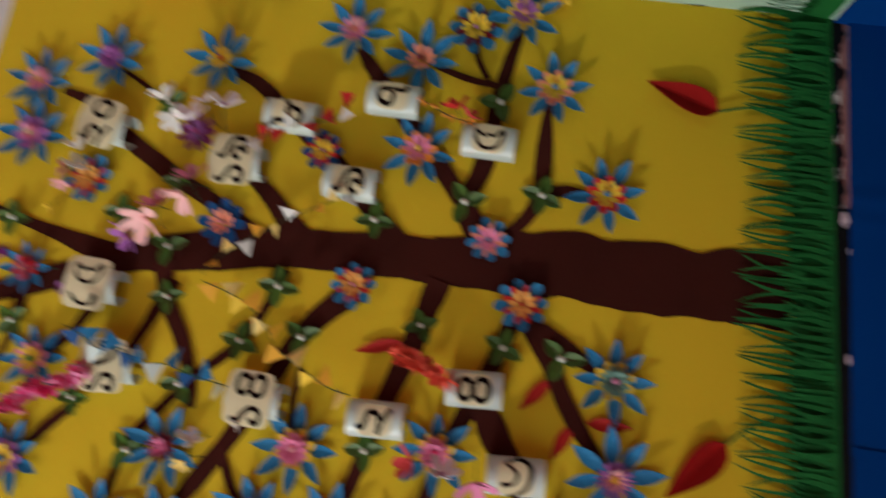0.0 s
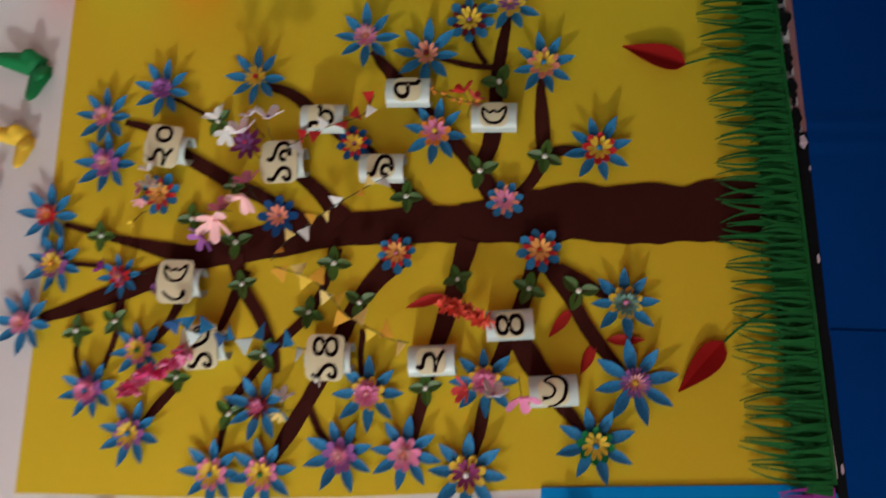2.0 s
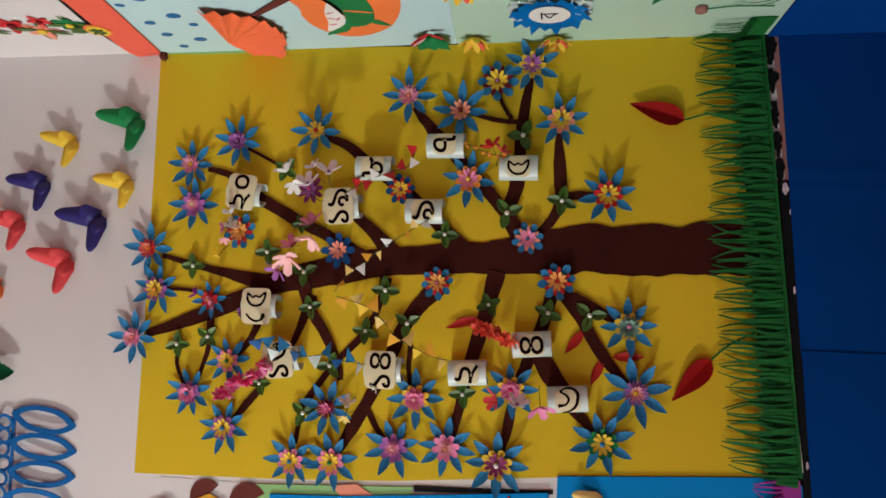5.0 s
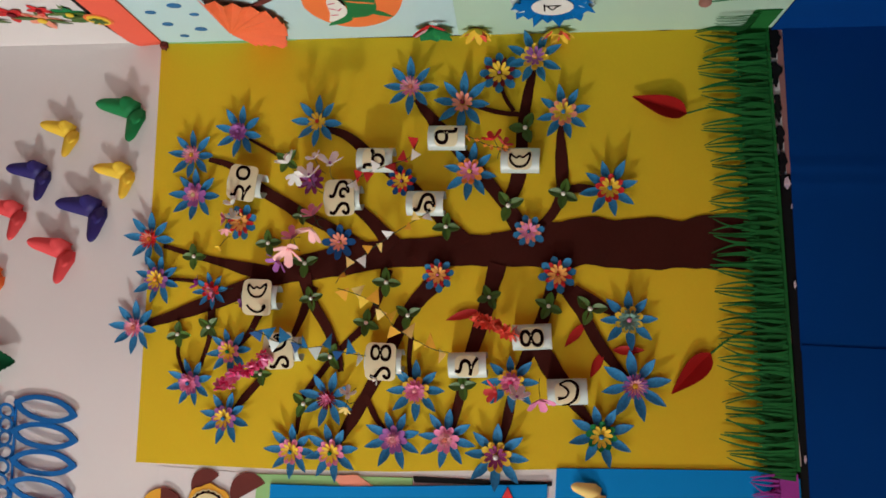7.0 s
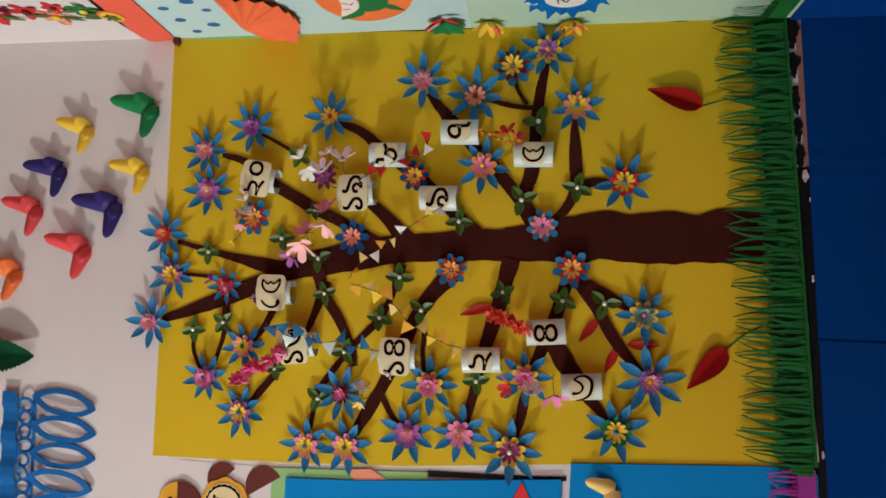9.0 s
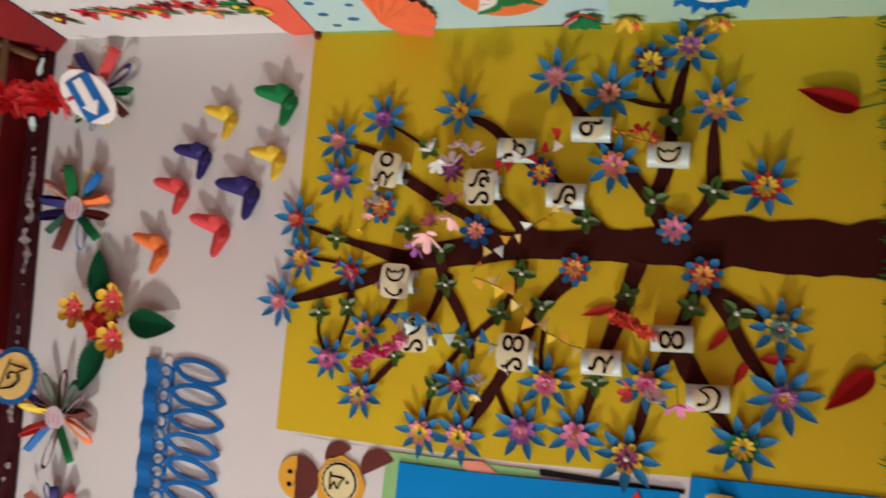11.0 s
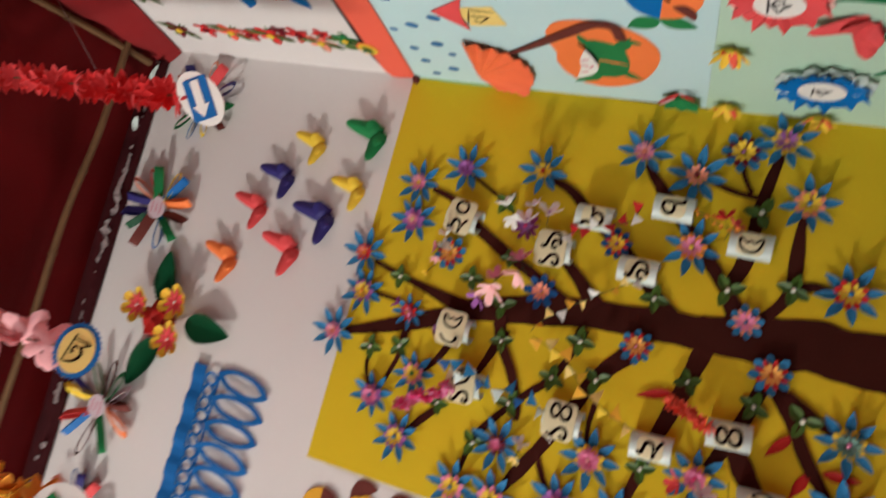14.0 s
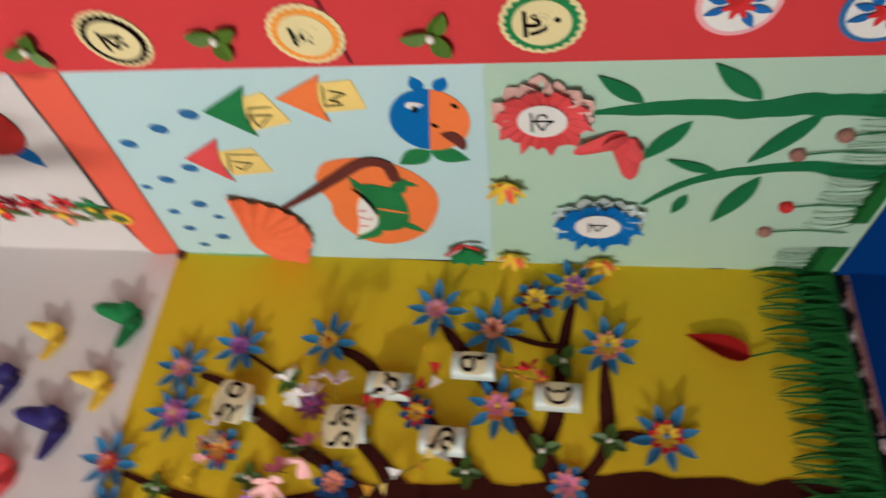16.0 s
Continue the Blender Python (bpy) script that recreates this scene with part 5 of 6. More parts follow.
hanging_garland(-0.352, -0.74, 2.262, 3.14, RED, CORAL, 0.029, 0.018, 8, "bright red foil star garland hanging from the canopy", -0.02)
hanging_garland(-0.800, -0.74, 2.355, 3.14, PALEPINK, PALEPINK, 0.046, 0.042, 5, "pale pink petal garland hanging from the canopy", -0.10, 1.0, True)
hanging_garland(-1.045, -0.74, 2.300, 3.14, MARIGOLD, ORANGE, 0.040, 0.022, 7, "yellow and orange leaf garland hanging from the canopy", -0.12)


a, b = (-0.06, -0.45, 3.10), tuple((-0.356, -0.735, 2.44))
solid("thread", tube_bm([a, [(p + q) / 2 - 0.004 * (k == 2) for k, (p, q) in enumerate(zip(a, b))], b], 0.0006, 5), GLINT_AND_THREAD, HERE, "thin pale thread stretched under the canopy", "thread")


def facing(x, y, z, spin, yaw=0.0, tip=0.0):
    return pose(x, y, z, 90 + tip, 0, yaw) @ pose(0, 0, 0, 0, 0, spin)


sign = thing("round_sign", facing(-0.352, -0.745, 2.207, 22, -22, 8), "white oval sign with blue square and white arrow", "sign", "round signs below the garlands")
part("board", plate_bm(oval(0.050, 0.037, 36, 0.0, 0, radians(32)), 0.002), WHITE, sign)
blue = part("blue_square", flat_bm(rounded(0.068, 0.046, 0.003), 0.001, 0.0026), LOOPBLUE, sign)
part("arrow", flat_bm([(0.030, 0.008), (-0.010, 0.008), (-0.010, 0.017), (-0.030, 0.0), (-0.010, -0.017), (-0.010, -0.008), (0.030, -0.008)], 0.001, 0.0042), WHITE, blue, "white arrow")

sign = thing("round_sign", facing(-0.796, -0.745, 2.309, 0, 6, 24), "yellow letter disc with saw-edged blue rim", "sign", "round signs below the garlands")
part("rim", plate_bm(oval(0.045, 0.037, 120, 0.035, 30), 0.002), LOOPBLUE, sign)
part("disc", plate_bm(oval(0.037, 0.029, 40), 0.0012, 0.0026), PALEYELLOW, sign)
letter = ribbon_bm([(0.0288, 0.0085, 0.0026), (0.002, 0.0145, 0.0030), (-0.0239, 0.0198, 0.0026)], 0.0006, 0.0)
join(letter, ribbon_bm([(0.0212, 0.0076, 0.0030), (0.0180, -0.0080, 0.0030), (0.0155, -0.0238, 0.0034)], 0.0006, 0.0003), HERE)
join(letter, ribbon_bm([(0.0155, -0.0238, 0.0028), (0.0064, -0.0076, 0.0030), (-0.0052, -0.0113, 0.0052), (-0.0188, -0.0015, 0.0046), (-0.0239, 0.0168, 0.0026)], 0.0006, 0.0006), HERE)
join(letter, ribbon_bm([(-0.0058, 0.0052, 0.0072), (0.0009, 0.0076, 0.0040), (0.0070, 0.0030, 0.0030), (0.0055, -0.0061, 0.0026)], 0.0006, 0.0009), HERE)
part("letter", letter, INK, sign, "hand-drawn black letter", turn(0, 0, 0, 0.0046, 0.88))

sign = thing("round_sign", facing(-1.046, -0.745, 2.244, 0, 8, 24), "white round sign with coloured picture shapes", "sign", "round signs below the garlands")
part("board", plate_bm(oval(0.054, 0.050, 36), 0.002), WHITE, sign)
part("picture_shape", flat_bm(rounded(0.03, 0.018, 0.003), 0.001, 0.0026), GREEN, sign, "", pose(0.020, 0.012, 0, 0, 0, 60))
part("picture_shape", flat_bm(oval(0.012, 0.009, 16), 0.001, 0.0026), INK, sign, "", pose(0.018, -0.012, 0))
part("picture_shape", flat_bm(rounded(0.02, 0.014, 0.003), 0.001, 0.0026), ORANGE, sign, "", pose(-0.008, -0.004, 0))


# ---- side wall: pale blue and green panels ----
def drop(y, z, r, spin):
    solid("rain_drop", plate_bm([(r * 0.85 * math.cos(a) * (1 if math.cos(a) < 0 else 1.2), r * 0.68 * math.sin(a)) for a in [2 * math.pi * i / 16 for i in range(16)]], 0.0008, 0.0045, 0.0006), DROPBLUE, east(y, z, 0, spin), "small blue paper rain drop on pale blue panel", "drop", "paper rain drops")


for dy, dz, dr in ((-0.435, 2.133, 0.017), (-0.477, 2.049, 0.018), (-0.514, 1.973, 0.018), (-0.293, 2.184, 0.011), (-0.319, 2.125, 0.017), (-0.359, 2.054, 0.017)):
    drop(dy, dz, dr, 80)
for dy, dz, dr in ((-0.23, 2.102, 0.018), (-0.198, 2.177, 0.014), (-0.128, 2.179, 0.015), (-0.179, 2.085, 0.012), (-0.052, 2.182, 0.013), (-0.092, 2.117, 0.017)):
    drop(dy, dz, dr, 100)


def kite(tip, low, high, card, paper, word, strokes):
    """A paper arrow-head with a hollowed back edge and a letter card behind it; places as (south, up)."""
    ox, oz = tip
    kt = thing("letter_kite", east(-ox, oz, 0), f"{word} paper triangle with a yellow letter card", "kite", "letter kites")
    a, b = Vector((low[0] - ox, low[1] - oz)), Vector((high[0] - ox, high[1] - oz))
    mid = (a + b) * 0.5
    edge = [(a + (b - a) * k / 8) - mid * (0.14 * math.sin(math.pi * k / 8)) for k in range(9)]
    part("triangle", flat_bm([(0.0, 0.0)] + [(q.x, q.y) for q in edge], 0.0012, 0.0066), paper, kt)
    cx, cz, w, h, lean = card
    face = part("card", flat_bm(rounded(w, h, 0.004), 0.0012, 0.0046), PALEYELLOW, kt, "", pose(cx - ox, cz - oz, 0, 0, 0, lean))
    letter = bmesh.new()
    for k, line in enumerate(strokes):
        join(letter, ribbon_bm([(p - ox, q - oz, 0.0030 if 0 < i < len(line) - 1 else 0.0022) for i, (p, q) in enumerate(line)], 0.0005, 0.0003 * k), Matrix.Identity(4))
    part("letter", letter, INK, face, "hand-drawn black letter", pose(cx - ox, cz - oz, 0, 0, 0, lean).inverted() @ pose(0, 0, 0.0060))


kite((0.523, 1.943), (0.583, 1.846), (0.457, 1.876), (0.517, 1.853, 0.076, 0.082, 16), GREEN, "green", (((0.528, 1.860), (0.530, 1.842), (0.531, 1.823)), ((0.510, 1.873), (0.511, 1.850), (0.512, 1.828)), ((0.512, 1.830), (0.496, 1.847), (0.481, 1.862)), ((0.481, 1.862), (0.494, 1.865), (0.508, 1.864)), ((0.533, 1.858), (0.502, 1.872), (0.470, 1.884))))
kite((0.552, 1.806), (0.603, 1.718), (0.492, 1.736), (0.551, 1.711, 0.066, 0.080, 6), TANGERINE, "orange", (((0.577, 1.722), (0.552, 1.728), (0.528, 1.733)), ((0.530, 1.734), (0.532, 1.718), (0.534, 1.702)), ((0.566, 1.716), (0.563, 1.704), (0.559, 1.692)), ((0.559, 1.692), (0.553, 1.706), (0.544, 1.721)), ((0.546, 1.722), (0.542, 1.712), (0.540, 1.704))))
kite((0.393, 2.046), (0.452, 1.955), (0.318, 1.983), (0.379, 1.940, 0.074, 0.086, 8), CORAL, "red", (((0.404, 1.954), (0.403, 1.926), (0.402, 1.902)), ((0.383, 1.959), (0.380, 1.940), (0.378, 1.921)), ((0.378, 1.923), (0.367, 1.936), (0.356, 1.947)), ((0.356, 1.947), (0.361, 1.953), (0.368, 1.957)), ((0.408, 1.955), (0.380, 1.966), (0.350, 1.976))))

umbrella = thing("paper_umbrella", east(-0.075, 2.060, 0.004), "pleated orange paper umbrella with brown crook handle", "umbrella")
bm, rows = bmesh.new(), []
for i in range(31):
    deg = 9 + 143 * i / 30
    rad = 0.220 if deg < 44 else 0.220 - 0.036 * (deg - 44) / 22 if deg < 66 else 0.184 - 0.046 * (deg - 66) / 24 if deg < 90 else 0.138 - 0.024 * (deg - 90) / 63
    crest, crush = i % 2, 0.006 * noise.noise(Vector((i * 0.9, 4.0, 0)))
    rows.append([bm.verts.new((-0.013 + k * rad * math.cos(radians(-deg)), k * rad * math.sin(radians(-deg)), 0.004 + 0.004 * k + 0.006 * max(0, deg - 110) / 43 * k + ((0.013 + crush) * k * k if crest else 0))) for k in (0.03, 0.4, 0.7, 1.0 if crest else 0.955)])
for a, b in zip(rows, rows[1:]):
    for k in range(3):
        bm.faces.new((a[k], b[k], b[k + 1], a[k + 1]))
for f in bm.faces:
    f.smooth = False
thicken(bm, 0.001)
me = bpy.data.meshes.new("canopy")
bm.to_mesh(me)
bm.free()
me.materials.append(UMBRELLA)
part("canopy", me, UMBRELLA, umbrella)
part("handle", ribbon_bm([(0.140, -0.125, 0.010), (0.195, -0.20, 0.018), (0.262, -0.285, 0.024), (0.306, -0.345, 0.024), (0.300, -0.385, 0.022), (0.250, -0.392, 0.020)], 0.0016, 0.004), BROWN, umbrella)

picture = thing("turtle_cutout", east(-0.24, 1.72, 0), "green paper turtle on an orange paper blob", "decoration")
blob = [(0.094, 0.098), (0.135, 0.069), (0.151, 0.014), (0.141, -0.044), (0.098, -0.095), (0.036, -0.118), (-0.04, -0.103), (-0.116, -0.062), (-0.159, 0.005), (-0.151, 0.062), (-0.101, 0.097), (-0.043, 0.106), (0.003, 0.097), (0.046, 0.103)]
part("blob", flat_bm([p[:] for p in spline(blob + blob[:1], 4)[:-1]], 0.001, 0.0046), TANGERINE, picture)
shell = [(0.067, 0.030), (0.072, 0.003), (0.063, -0.025), (0.050, -0.047), (0.016, -0.053), (-0.024, -0.052), (-0.066, -0.042), (-0.094, -0.019), (-0.102, 0.016), (-0.091, 0.033), (-0.046, 0.014), (0.0, 0.015), (0.035, 0.024)]
part("shell", flat_bm([p[:] for p in spline(shell + shell[:1], 4)[:-1]], 0.001, 0.0062), GREEN, picture)
for fx, fy, tx, ty, w in ((0.050, 0.022, 0.095, 0.034, 0.018), (0.040, -0.040, 0.092, -0.070, 0.030), (-0.070, -0.030, -0.106, -0.070, 0.022), (-0.095, 0.022, -0.146, 0.088, 0.034)):
    d = Vector((tx - fx, ty - fy))
    part("flipper", flat_bm(leaf_outline(d.length, w, 9, 0.6), 0.001, 0.0058), GREEN, picture, "", pose(fx, fy, 0, 0, 0, math.degrees(math.atan2(d.y, d.x))))
part("toe", flat_bm(leaf_outline(0.034, 0.016), 0.001, 0.0056), GREEN, picture, "", pose(0.078, -0.056, 0, 0, 0, -110))
face = [(0.030, 0.030), (-0.005, 0.019), (-0.046, 0.016), (-0.079, 0.026), (-0.105, 0.051), (-0.118, 0.076), (-0.069, 0.059), (-0.016, 0.049)]
face = part("face", flat_bm([p[:] for p in spline(face + face[:1], 4)[:-1]], 0.001, 0.0076), WHITE, picture, "white paper face")
part("brow", ribbon_bm([(0.060, 0.038, 0.003), (0.035, 0.025, 0.007), (0.0, 0.016, 0.008), (-0.030, 0.014, 0.004)], 0.0006, 0.0092), INK, picture, "black curved brow line")
for mx, my, a in ((-0.020, 0.040, 110), (-0.048, 0.046, 60), (-0.052, 0.032, 140), (-0.080, 0.052, 100)):
    part("face_mark", plate_bm(oval(0.010, 0.0022, 10), 0.0005, 0.0088), PINKINK, face, "thin pink pencil mark", pose(mx, my, 0, 0, 0, a))
part("line", ribbon_bm([(-0.013, 0.008, 0.004), (-0.021, -0.020, 0.007), (-0.029, -0.049, 0.004)], 0.0006, 0.0074), TANGERINE, picture)

bird = thing("round_bird", east(-0.489, 1.576, 0, -10), "round blue and orange paper bird", "decoration")
part("blue_half", flat_bm([(0.075 * math.cos(radians(a)), 0.063 * math.sin(radians(a))) for a in range(0, 181, 10)], 0.001, 0.0046), PANEL_BLUE, bird)
part("orange_half", flat_bm([(0.075 * math.cos(radians(a)), 0.063 * math.sin(radians(a)) - 0.0005) for a in range(180, 361, 10)], 0.001, 0.0046), TANGERINE, bird)
part("eye", plate_bm(leaf_outline(0.030, 0.017, 9, 0.7), 0.0008, 0.006), WHITE, bird, "white eye", pose(0.032, 0.037, 0, 0, 0, -72))
part("pupil", plate_bm(oval(0.008, 0.005, 12), 0.0006, 0.007), INK, bird, "", pose(0.028, 0.022, 0))
beak = [(-0.027, -0.017), (-0.019, -0.037), (-0.035, -0.055), (-0.057, -0.060), (-0.064, -0.053), (-0.051, -0.041), (-0.040, -0.028)]
part("beak", flat_bm([p[:] for p in spline(beak + beak[:1], 4)[:-1]], 0.001, 0.006), BROWN, bird)
for mx, my in ((-0.008, -0.008), (0.044, -0.038)):
    part("mark", plate_bm(oval(0.007, 0.004, 10), 0.0006, 0.006), INK, bird, "small black mark", pose(mx, my, 0, 0, 0, 50))
for ex, ey, a in ((0.066, 0.012, 24), (0.070, -0.010, -20)):
    part("crest", flat_bm(leaf_outline(0.036, 0.022, 9, 0.9), 0.001, 0.0042), PANEL_BLUE, bird, "", pose(ex, ey, 0, 0, 0, a))
for a, l in ((132, 0.072), (258, 0.068)):
    part("leaf", flat_bm(leaf_outline(l, 0.042), 0.001, 0.004), GREEN, bird, "", pose(-0.080, 0.0, 0, 0, 0, a))


def pleated_flower(y, z, ru, rv, paper, back, letter, label):
    fl = thing("pleated_flower", east(y, z, 0.004), label, "flower", "large pleated letter flowers")
    for i in range(-6, 7):
        part("curled_petal", shared(("curled_petal",), back, lambda: petal_bm(1.0, 0.42, 0.03, 0.06, 0.40, 1.0, 0.42, 0.012, 7, 0.4)), None, fl, "", pose(0, 0, 0.002, RND.uniform(-14, 14), RND.uniform(-3, 3), 18.5 * i + RND.uniform(-5, 5)) @ Matrix.Scale((ru + rv) / 2 * (1.36 - 0.045 * abs(i)) * RND.uniform(0.95, 1.05), 4))
    bm, rows, n = bmesh.new(), [], 40
    for i in range(n):
        a = 2 * math.pi * i / n
        rows.append([bm.verts.new((k * ru * 0.98 * math.cos(a), k * rv * 0.98 * math.sin(a), 0.005 + 0.007 * k * k + 0.007 * (i % 2) * k)) for k in (0.35, 0.7, 1.0 + 0.15 * (i % 4 == 1) - 0.07 * (i % 4 == 3) + 0.05 * math.sin(i * 2.7))])
    for a, b in zip(rows, rows[1:] + rows[:1]):
        for k in range(2):
            bm.faces.new((a[k], b[k], b[k + 1], a[k + 1]))
    thicken(bm, 0.0008)
    part("pleats", bm, paper, fl)
    disc = part("disc", plate_bm(oval(ru * 0.55, rv * 0.55, 30), 0.0015, 0.0125), WHITE, fl, "white letter disc")
    part("letter", text_mesh(letter, 0.056, INK, -0.0004), INK, disc, "hand-drawn black letter", pose(0, 0, 0.0147))


pleated_flower(-0.500, 1.402, 0.067, 0.067, CORAL, BLUSH, "ক", "red pleated paper flower with a lettered disc")
pleated_flower(-0.187, 1.314, 0.075, 0.075, PANEL_BLUE, TUBE, "ব", "blue pleated paper flower with a lettered disc")

lily = thing("red_butterfly", east(-0.442, 1.280, 0.003, 142) @ Matrix.Scale(0.86, 4), "red folded foam butterfly on the green panel", "butterfly")
for side in (-1, 1):
    part("wing", folded_wing_bm(side), CORAL, lily)
    part("wing", folded_wing_bm(side, 0.040, 98), CORAL, lily, "", pose(0.012, 0, 0.003, 0, -6, 0))


def gold_flower(y, z, spin):
    fl = thing("gold_flower", east(y, z, 0.004, spin), "small yellow and red paper half flower", "flower", "small gold flowers")
    part("petals", ring_bm(7, lambda: petal_bm(0.036, 0.020, 0.014, 0.010, 0.3, 0.6, 0.002, 0.0008, 5, 0.5), 0, 12), YELLOW, fl)
    part("red_petals", ring_bm(4, lambda: petal_bm(0.030, 0.018, 0.020, 0.006, 0.3, 0.6, 0.002, 0.0008, 5, 0.5), 0, 13), ORANGE_SHEET, fl, "", pose(0, 0, -0.003, 0, 0, 20))


gold_flower(-0.312, 1.473, 0)
gold_flower(-0.045, 1.483, 30)
gold_flower(-0.033, 1.305, 60)

bow = thing("leaf_bow", east(-0.095, 1.575, 0.004), "small green paper leaves with a red bow", "decoration")
for a, l in ((100, 0.046), (140, 0.058), (178, 0.050), (218, 0.056), (262, 0.042)):
    part("leaf", petal_bm(l, 0.036, 0.012, 0, 0.3, 0.7, 0, 0.0008, 6), GREEN, bow, "", pose(-0.026, 0, 0.003 + 0.00002 * a, 0, 0, a))
for a, l in ((122, 0.050), (-84, 0.036)):
    part("bow_loop", petal_bm(l, 0.015, 0.010, 0.004, 0.3, 0.6, 0, 0.0008, 6, 0.5), RED, bow, "", pose(0.004, 0.003, 0.010, 0, 0, a))
# the white highlight between the red loops, painted as a pale strip
part("bow_loop", petal_bm(0.030, 0.010, 0.012, 0.004, 0.3, 0.6, 0, 0.0008, 6, 0.5), PALEPINK, bow, "pale strip painted as the bow's highlight", pose(-0.010, 0.010, 0.014, 0, 0, 100))


def vine(points, leaves, label):
    vn = thing("paper_vine", east(0, 0), label, "vine", "paper vines")
    part("stem", ribbon_bm([(-y, z, w * 1.35) for y, z, w in points], 0.0012, 0.0048, 3, 0.25), VINE, vn)
    for y0, z0, y1, z1, w in leaves:
        d = Vector((y0 - y1, z1 - z0))
        part("leaf", petal_bm(d.length * 1.12, w * 0.88, 0.004, 0.0, 0.08, 0.85, 0, 0.0008, 9), VINE, vn, "", pose(-y0, z0, 0.0052, 0, 0, math.degrees(math.atan2(d.y, d.x))))


vine([(-0.505, 1.329, 0.006), (-0.511, 1.25, 0.020), (-0.513, 1.174, 0.026), (-0.505, 1.113, 0.028), (-0.516, 1.05, 0.034), (-0.514, 0.994, 0.034), (-0.511, 0.93, 0.036), (-0.508, 0.87, 0.038)],
     ((-0.524, 1.259, -0.58, 1.317, 0.030), (-0.527, 1.104, -0.596, 1.169, 0.034), (-0.482, 1.188, -0.398, 1.248, 0.034), (-0.497, 1.017, -0.395, 1.086, 0.036)), "tall green paper vine stem below the red flower")
vine([(-0.251, 1.241, 0.006), (-0.31, 1.187, 0.012), (-0.344, 1.13, 0.015), (-0.36, 1.066, 0.018), (-0.368, 1.003, 0.020), (-0.353, 0.928, 0.030), (-0.345, 0.87, 0.03)],
     ((-0.349, 1.131, -0.386, 1.205, 0.026), (-0.339, 1.066, -0.214, 1.113, 0.040), (-0.284, 1.17, -0.232, 1.187, 0.024)), "curving green paper vine stem below the blue flower")


def bud(y, z, paper):
    bd = thing("stemmed_bud", east(y, z, 0.004), f"small {paper.name.split('_')[0]} paper bud on a thin stem", "bud", "small buds in the grass")
    part("knob", dome_bm(0.0125, 0.010, 0.15, y * 9), paper, bd, "", pose(0, 0, 0.006))
    part("stem", tube_bm(spline([(0, -0.010, 0.006), (0.006, -0.06, 0.005), (0.0, 0.89 - z, 0.005)]), 0.0014, 5), VINE, bd)


bud(-0.452, 0.978, BUD)
bud(-0.405, 1.029, BUD)
bud(-0.255, 1.008, RED)
bud(-0.169, 1.023, BUD)

# ---- side wall: white part above the orange border ----
beetle = thing("red_beetle", east(-0.497, 2.426, 0), "round red paper beetle with blue legs", "decoration")
part("shell", plate_bm(oval(0.098, 0.098, 44, 0.015, 3), 0.002, 0.003, 0.003), LEAFRED, beetle)
part("wing_notch", flat_bm([(0.002, -0.009), (-0.082, 0.060), (-0.094, 0.028)], 0.001, 0.0075), WHITE, beetle)
for bx, by, a, l in ((0.072, -0.074, -50, 0.062), (0.060, 0.060, 40, 0.072), (-0.062, 0.084, 118, 0.085), (-0.085, 0.094, 150, 0.080), (-0.070, -0.040, 195, 0.072)):
    part("leg", flat_bm(leaf_outline(l, 0.044, 10, 0.7), 0.0015, 0.001), PANEL_BLUE, beetle, "", pose(bx, by, 0, 0, 0, a))
for ex, ey in ((0.020, 0.055), (-0.027, 0.059)):
    part("eye", plate_bm(oval(0.012, 0.012, 14), 0.001, 0.0072), WHITE, beetle, "white eye", pose(ex, ey, 0))
for dx, dz, dr in ((-0.457, 2.616, 0.015), (-0.454, 2.580, 0.010), (-0.444, 2.550, 0.007), (-0.410, 2.601, 0.008)):
    solid("paper_dot", plate_bm(oval(dr, dr * 0.8, 14), 0.001, 0.002), PANEL_BLUE, east(dx, dz), "small blue paper dot on the white wall", "dot", "blue dots behind the beetle")


def lace_motif(y, z, paper, leafy, r):
    mt = thing("flower_motif", east(y, z, 0.002, RND.uniform(0, 60)) @ Matrix.Scale(r * 1.45, 4), f"{paper.name.split('_')[0]} flower motif of a border on the white wall", "flower", "flower border on the side wall")
    part("petals", shared(("motif",), paper, lambda: ring_bm(5, lambda: petal_bm(1.0, 0.6, 0.05, 0.05, 0.1, 0.7, 0.05, 0.03, 5, 0.5), 0, 20)), None, mt)
    if leafy:
        part("leaves", shared(("motif_leaves",), LEAF, lambda: ring_bm(4, lambda: petal_bm(1.5, 0.4, 0.02, 0.0, 0.1, 0.8, 0.2, 0.03, 5), 0, 21)), None, mt, "", turn(30))
    part("heart", shared(("motif_heart",), YELLOW if leafy else DARKRED, lambda: dome_bm(0.25, 0.12)), None, mt, "", pose(0, 0, 0.1))


for my, mz, mp, ml, mr in ((-0.178, 2.958, DARKRED, True, 0.030), (-0.195, 2.840, RED, False, 0.026), (-0.192, 2.752, ORANGE_SHEET, True, 0.030), (-0.188, 2.69, RED, False, 0.024), (-0.196, 2.612, RED, True, 0.032),
                           (-0.224, 2.56, DARKRED, False, 0.020), (-0.212, 2.510, RED, False, 0.028), (-0.175, 2.463, SALMON, True, 0.030), (-0.225, 2.43, RED, False, 0.02), (-0.202, 2.372, GREEN, True, 0.026)):
    lace_motif(my, mz, mp, ml, mr)
lace_motif(-0.385, 2.895, LEAF, True, 0.03)
ring = thing("ring_motif", east(-0.178, 2.318, 0.009), "orange and yellow ring motif over the border edge", "decoration")
part("orange_ring", plate_bm(oval(0.033, 0.030, 30), 0.001), TANGERINE, ring)
part("yellow_ring", plate_bm(oval(0.027, 0.024, 30), 0.001, 0.0014), YELLOW, ring)
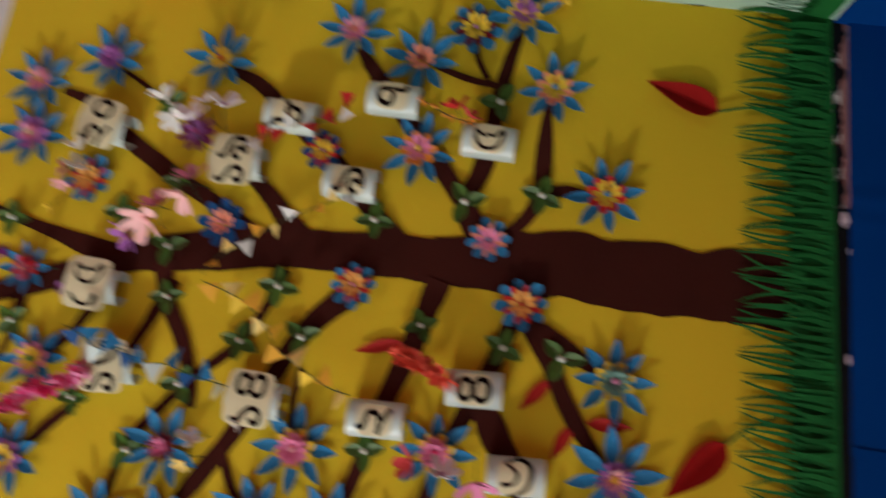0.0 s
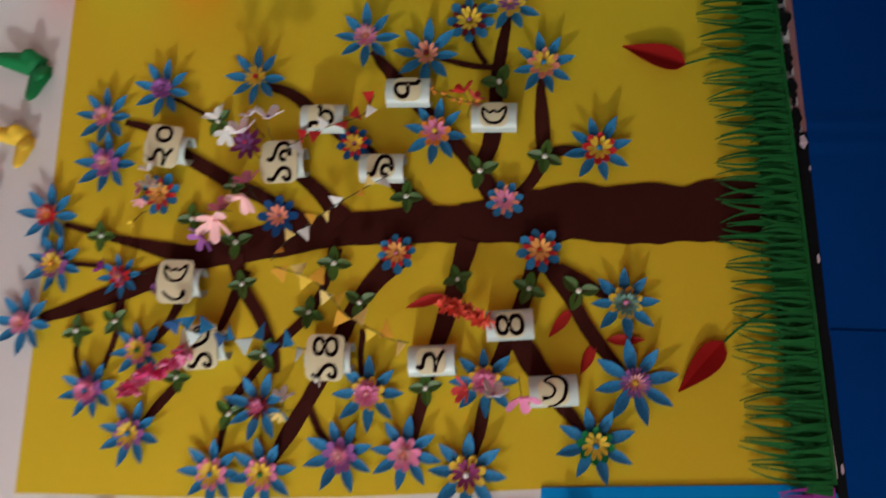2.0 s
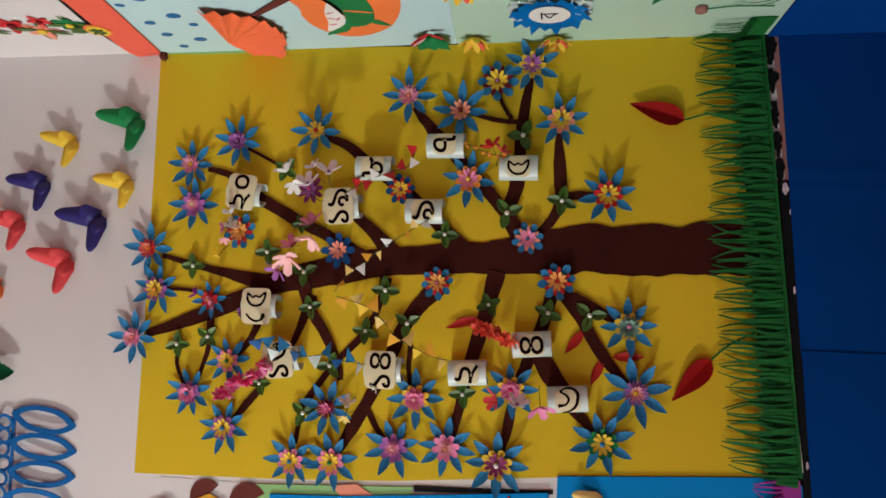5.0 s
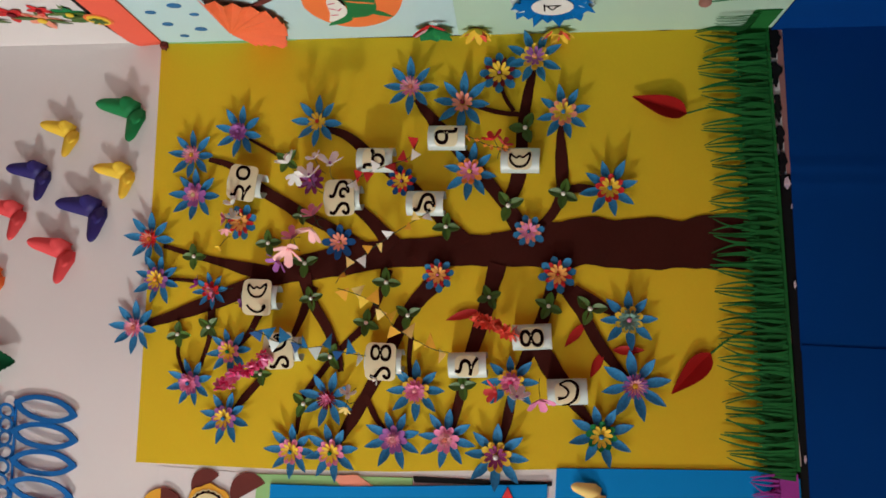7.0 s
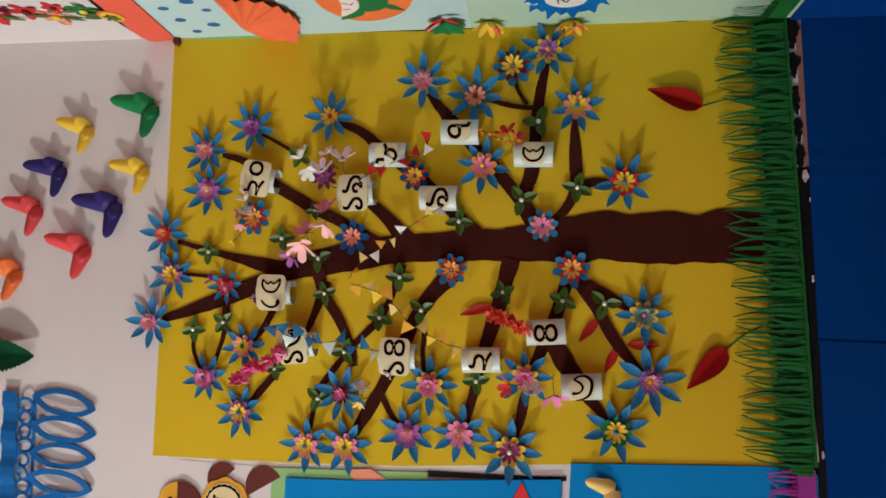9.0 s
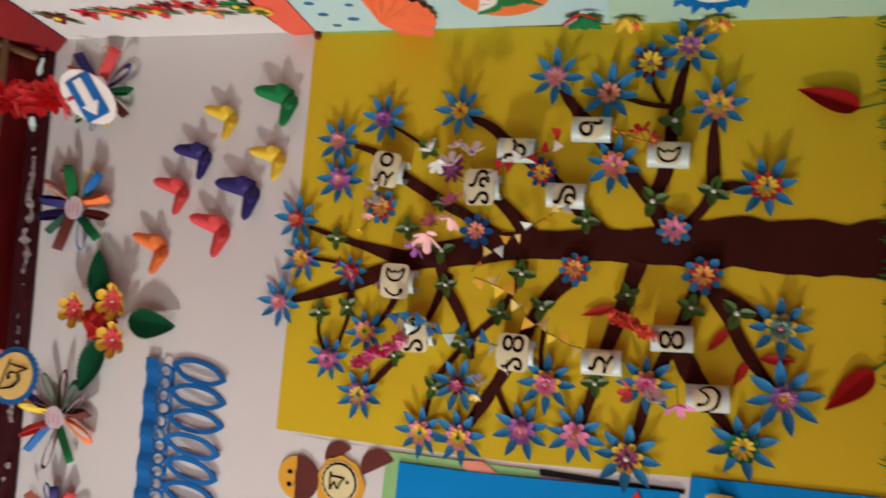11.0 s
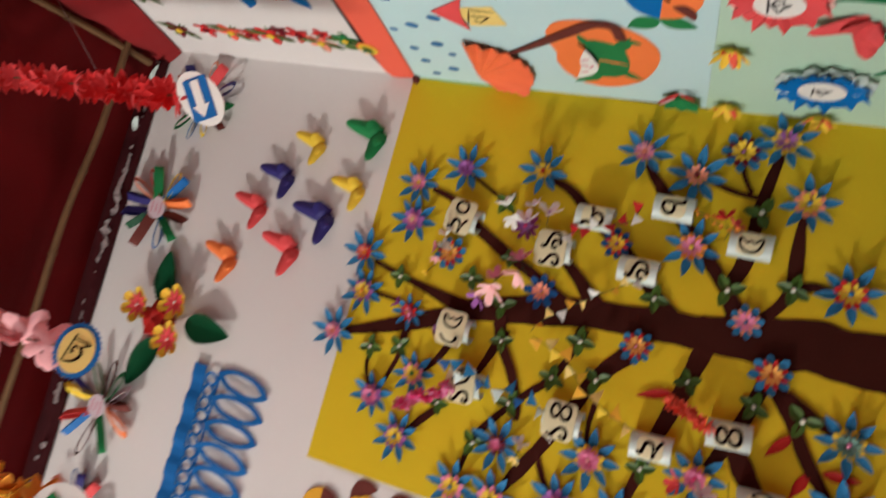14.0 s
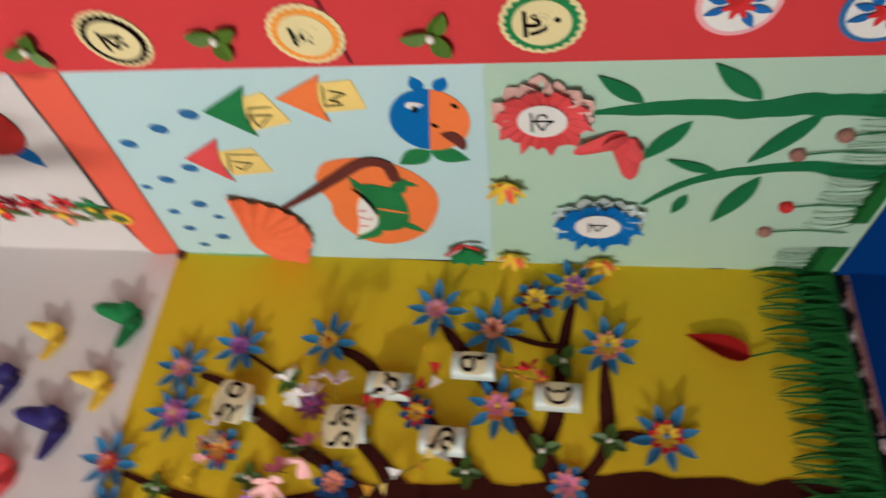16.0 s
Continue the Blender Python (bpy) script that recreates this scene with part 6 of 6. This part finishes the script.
part("green_heart", ring_bm(6, lambda: petal_bm(0.020, 0.010, 0.002, 0.0, 0.1, 0.7, 0.002, 0.0008, 5, 0.4), 0, 61, 0.003), LEAF, ring, "", pose(0, 0, 0.0032))
for a in (100, 75):
    part("leaf", petal_bm(0.055, 0.026, 0.003, 0.0, 0.12, 0.8, 0.0, 0.0008, 7), LEAF, ring, "", pose(0.0, 0.022, -0.004, 0, 0, a))


def cut_disc(r, flat):
    """The outline of a round sheet with one side cut straight."""
    return [(max(flat, r * math.cos(2 * math.pi * i / 40)), r * math.sin(2 * math.pi * i / 40)) for i in range(40)]


sun = thing("layered_sun", east(-0.51, 2.785, 0), "half-round orange and yellow paper sheet with dark flowers", "decoration")
part("red_rim", flat_bm(cut_disc(0.132, -0.092), 0.001, 0.002), ORANGE_SHEET, sun)
part("yellow_ring", flat_bm(cut_disc(0.112, -0.0915), 0.001, 0.0034), YELLOW, sun)
part("dark_bloom", ring_bm(9, lambda: petal_bm(0.085, 0.045, 0.004, 0.002, 0.15, 0.7, 0.004, 0.001, 6, 0.6), 0, 50, 0.006), PLUM, sun, "dark plum petals", pose(-0.008, -0.022, 0.0056))
part("dark_leaves", ring_bm(5, lambda: petal_bm(0.092, 0.050, 0.004, 0.002, 0.15, 0.7, 0.004, 0.001, 6, 0.4), 0, 51, 0.006), DEEPGREEN, sun, "dark green leaves", pose(0.020, 0.026, 0.0060))


# ---- red partition: round letter discs and leaf rosettes ----
def letter_disc(y, z, rim, letter, word):
    dc = thing("letter_disc", east(y, z, 0.081) @ Matrix.Scale(0.79, 4), f"cream letter disc with {word} saw-tooth ring on red paper", "disc", "letter discs on the red partition")
    part("backing", plate_bm(oval(0.060, 0.060, 48, 0.02, 24), 0.0015), CREAM, dc)
    part("ring", plate_bm(oval(0.052, 0.052, 96, 0.05, 24), 0.001, 0.0018), rim, dc)
    face = part("face", plate_bm(oval(0.042, 0.042, 40), 0.001, 0.003), CREAM, dc)
    if letter:
        part("letter", text_mesh(letter, 0.064, INK, 0.0008), INK, face, "hand-drawn black letter", pose(0, 0, 0.0046))
    else:
        part("writing_bar", box_bm((-0.02, 0.010, 0.0042), (0.02, 0.0135, 0.0048)), INK, face, "black writing bar")
        part("writing_bar", box_bm((-0.006, -0.016, 0.0042), (-0.002, 0.010, 0.0048)), INK, face, "black writing bar")


letter_disc(-0.762, 2.189, GREEN, "", "green")
letter_disc(-0.758, 1.922, INK, "র", "black")
letter_disc(-0.754, 1.667, ORANGE, "হ", "orange")
letter_disc(-0.759, 1.388, GREEN, "ড়", "green")


def side_rosette(y, z):
    ro = thing("leaf_rosette", east(y, z, 0.083, RND.uniform(60, 120)) @ Matrix.Scale(0.037, 4), "three moss green foam leaves on red paper", "leaf", "leaf rosettes on the red partition")
    for i in range(3):
        part("leaf", shared(("leaf",), MOSS, foam_leaf), None, ro, "", pose(0, 0, 0, RND.uniform(-12, 12), RND.uniform(-10, 4), 120 * i + RND.uniform(-15, 15)))
    part("bead", shared(("bead",), PEARL, None), None, ro, "shiny pearl bead", pose(0, 0, 0.2))


side_rosette(-0.750, 2.056)
side_rosette(-0.757, 1.783)
side_rosette(-0.748, 1.515)


def wheel_disc(y, z, rim):
    wd = thing("pattern_disc", east(y, z, 0.081) @ Matrix.Scale(0.68, 4), f"{rim.name.split('_')[0]}-rimmed disc with red, white and blue petals", "disc", "pattern discs on the red partition")
    part("backing", plate_bm(oval(0.066, 0.062, 40), 0.0015), rim, wd)
    part("white_field", plate_bm(oval(0.056, 0.053, 40), 0.001, 0.002), WHITE, wd)
    part("blue_petals", ring_bm(10, lambda: petal_bm(0.052, 0.015, 0.002, 0, 0.1, 0.8, 0.016, 0.0008, 5), 0, 30), LOOPBLUE, wd, "", pose(0, 0, 0.0035))
    part("red_petals", ring_bm(7, lambda: petal_bm(0.026, 0.012, 0.003, 0, 0.1, 0.7, 0.0, 0.0008, 5, 0.4), 0, 31, 0.004), RED, wd, "", pose(0, 0, 0.0055))


wheel_disc(-0.774, 1.187, PALEPINK)
wheel_disc(-0.757, 1.045, DROPBLUE)

# a yellow folded butterfly on the blue panel, at the very edge of what is seen
fold = thing("butterfly", north(-1.010, 1.190, 0.011, 120) @ Matrix.Scale(0.70, 4), "yellow folded foam butterfly on blue panel", "butterfly")
for side in (-1, 1):
    part("wing", folded_wing_bm(side), PALEYELLOW, fold)
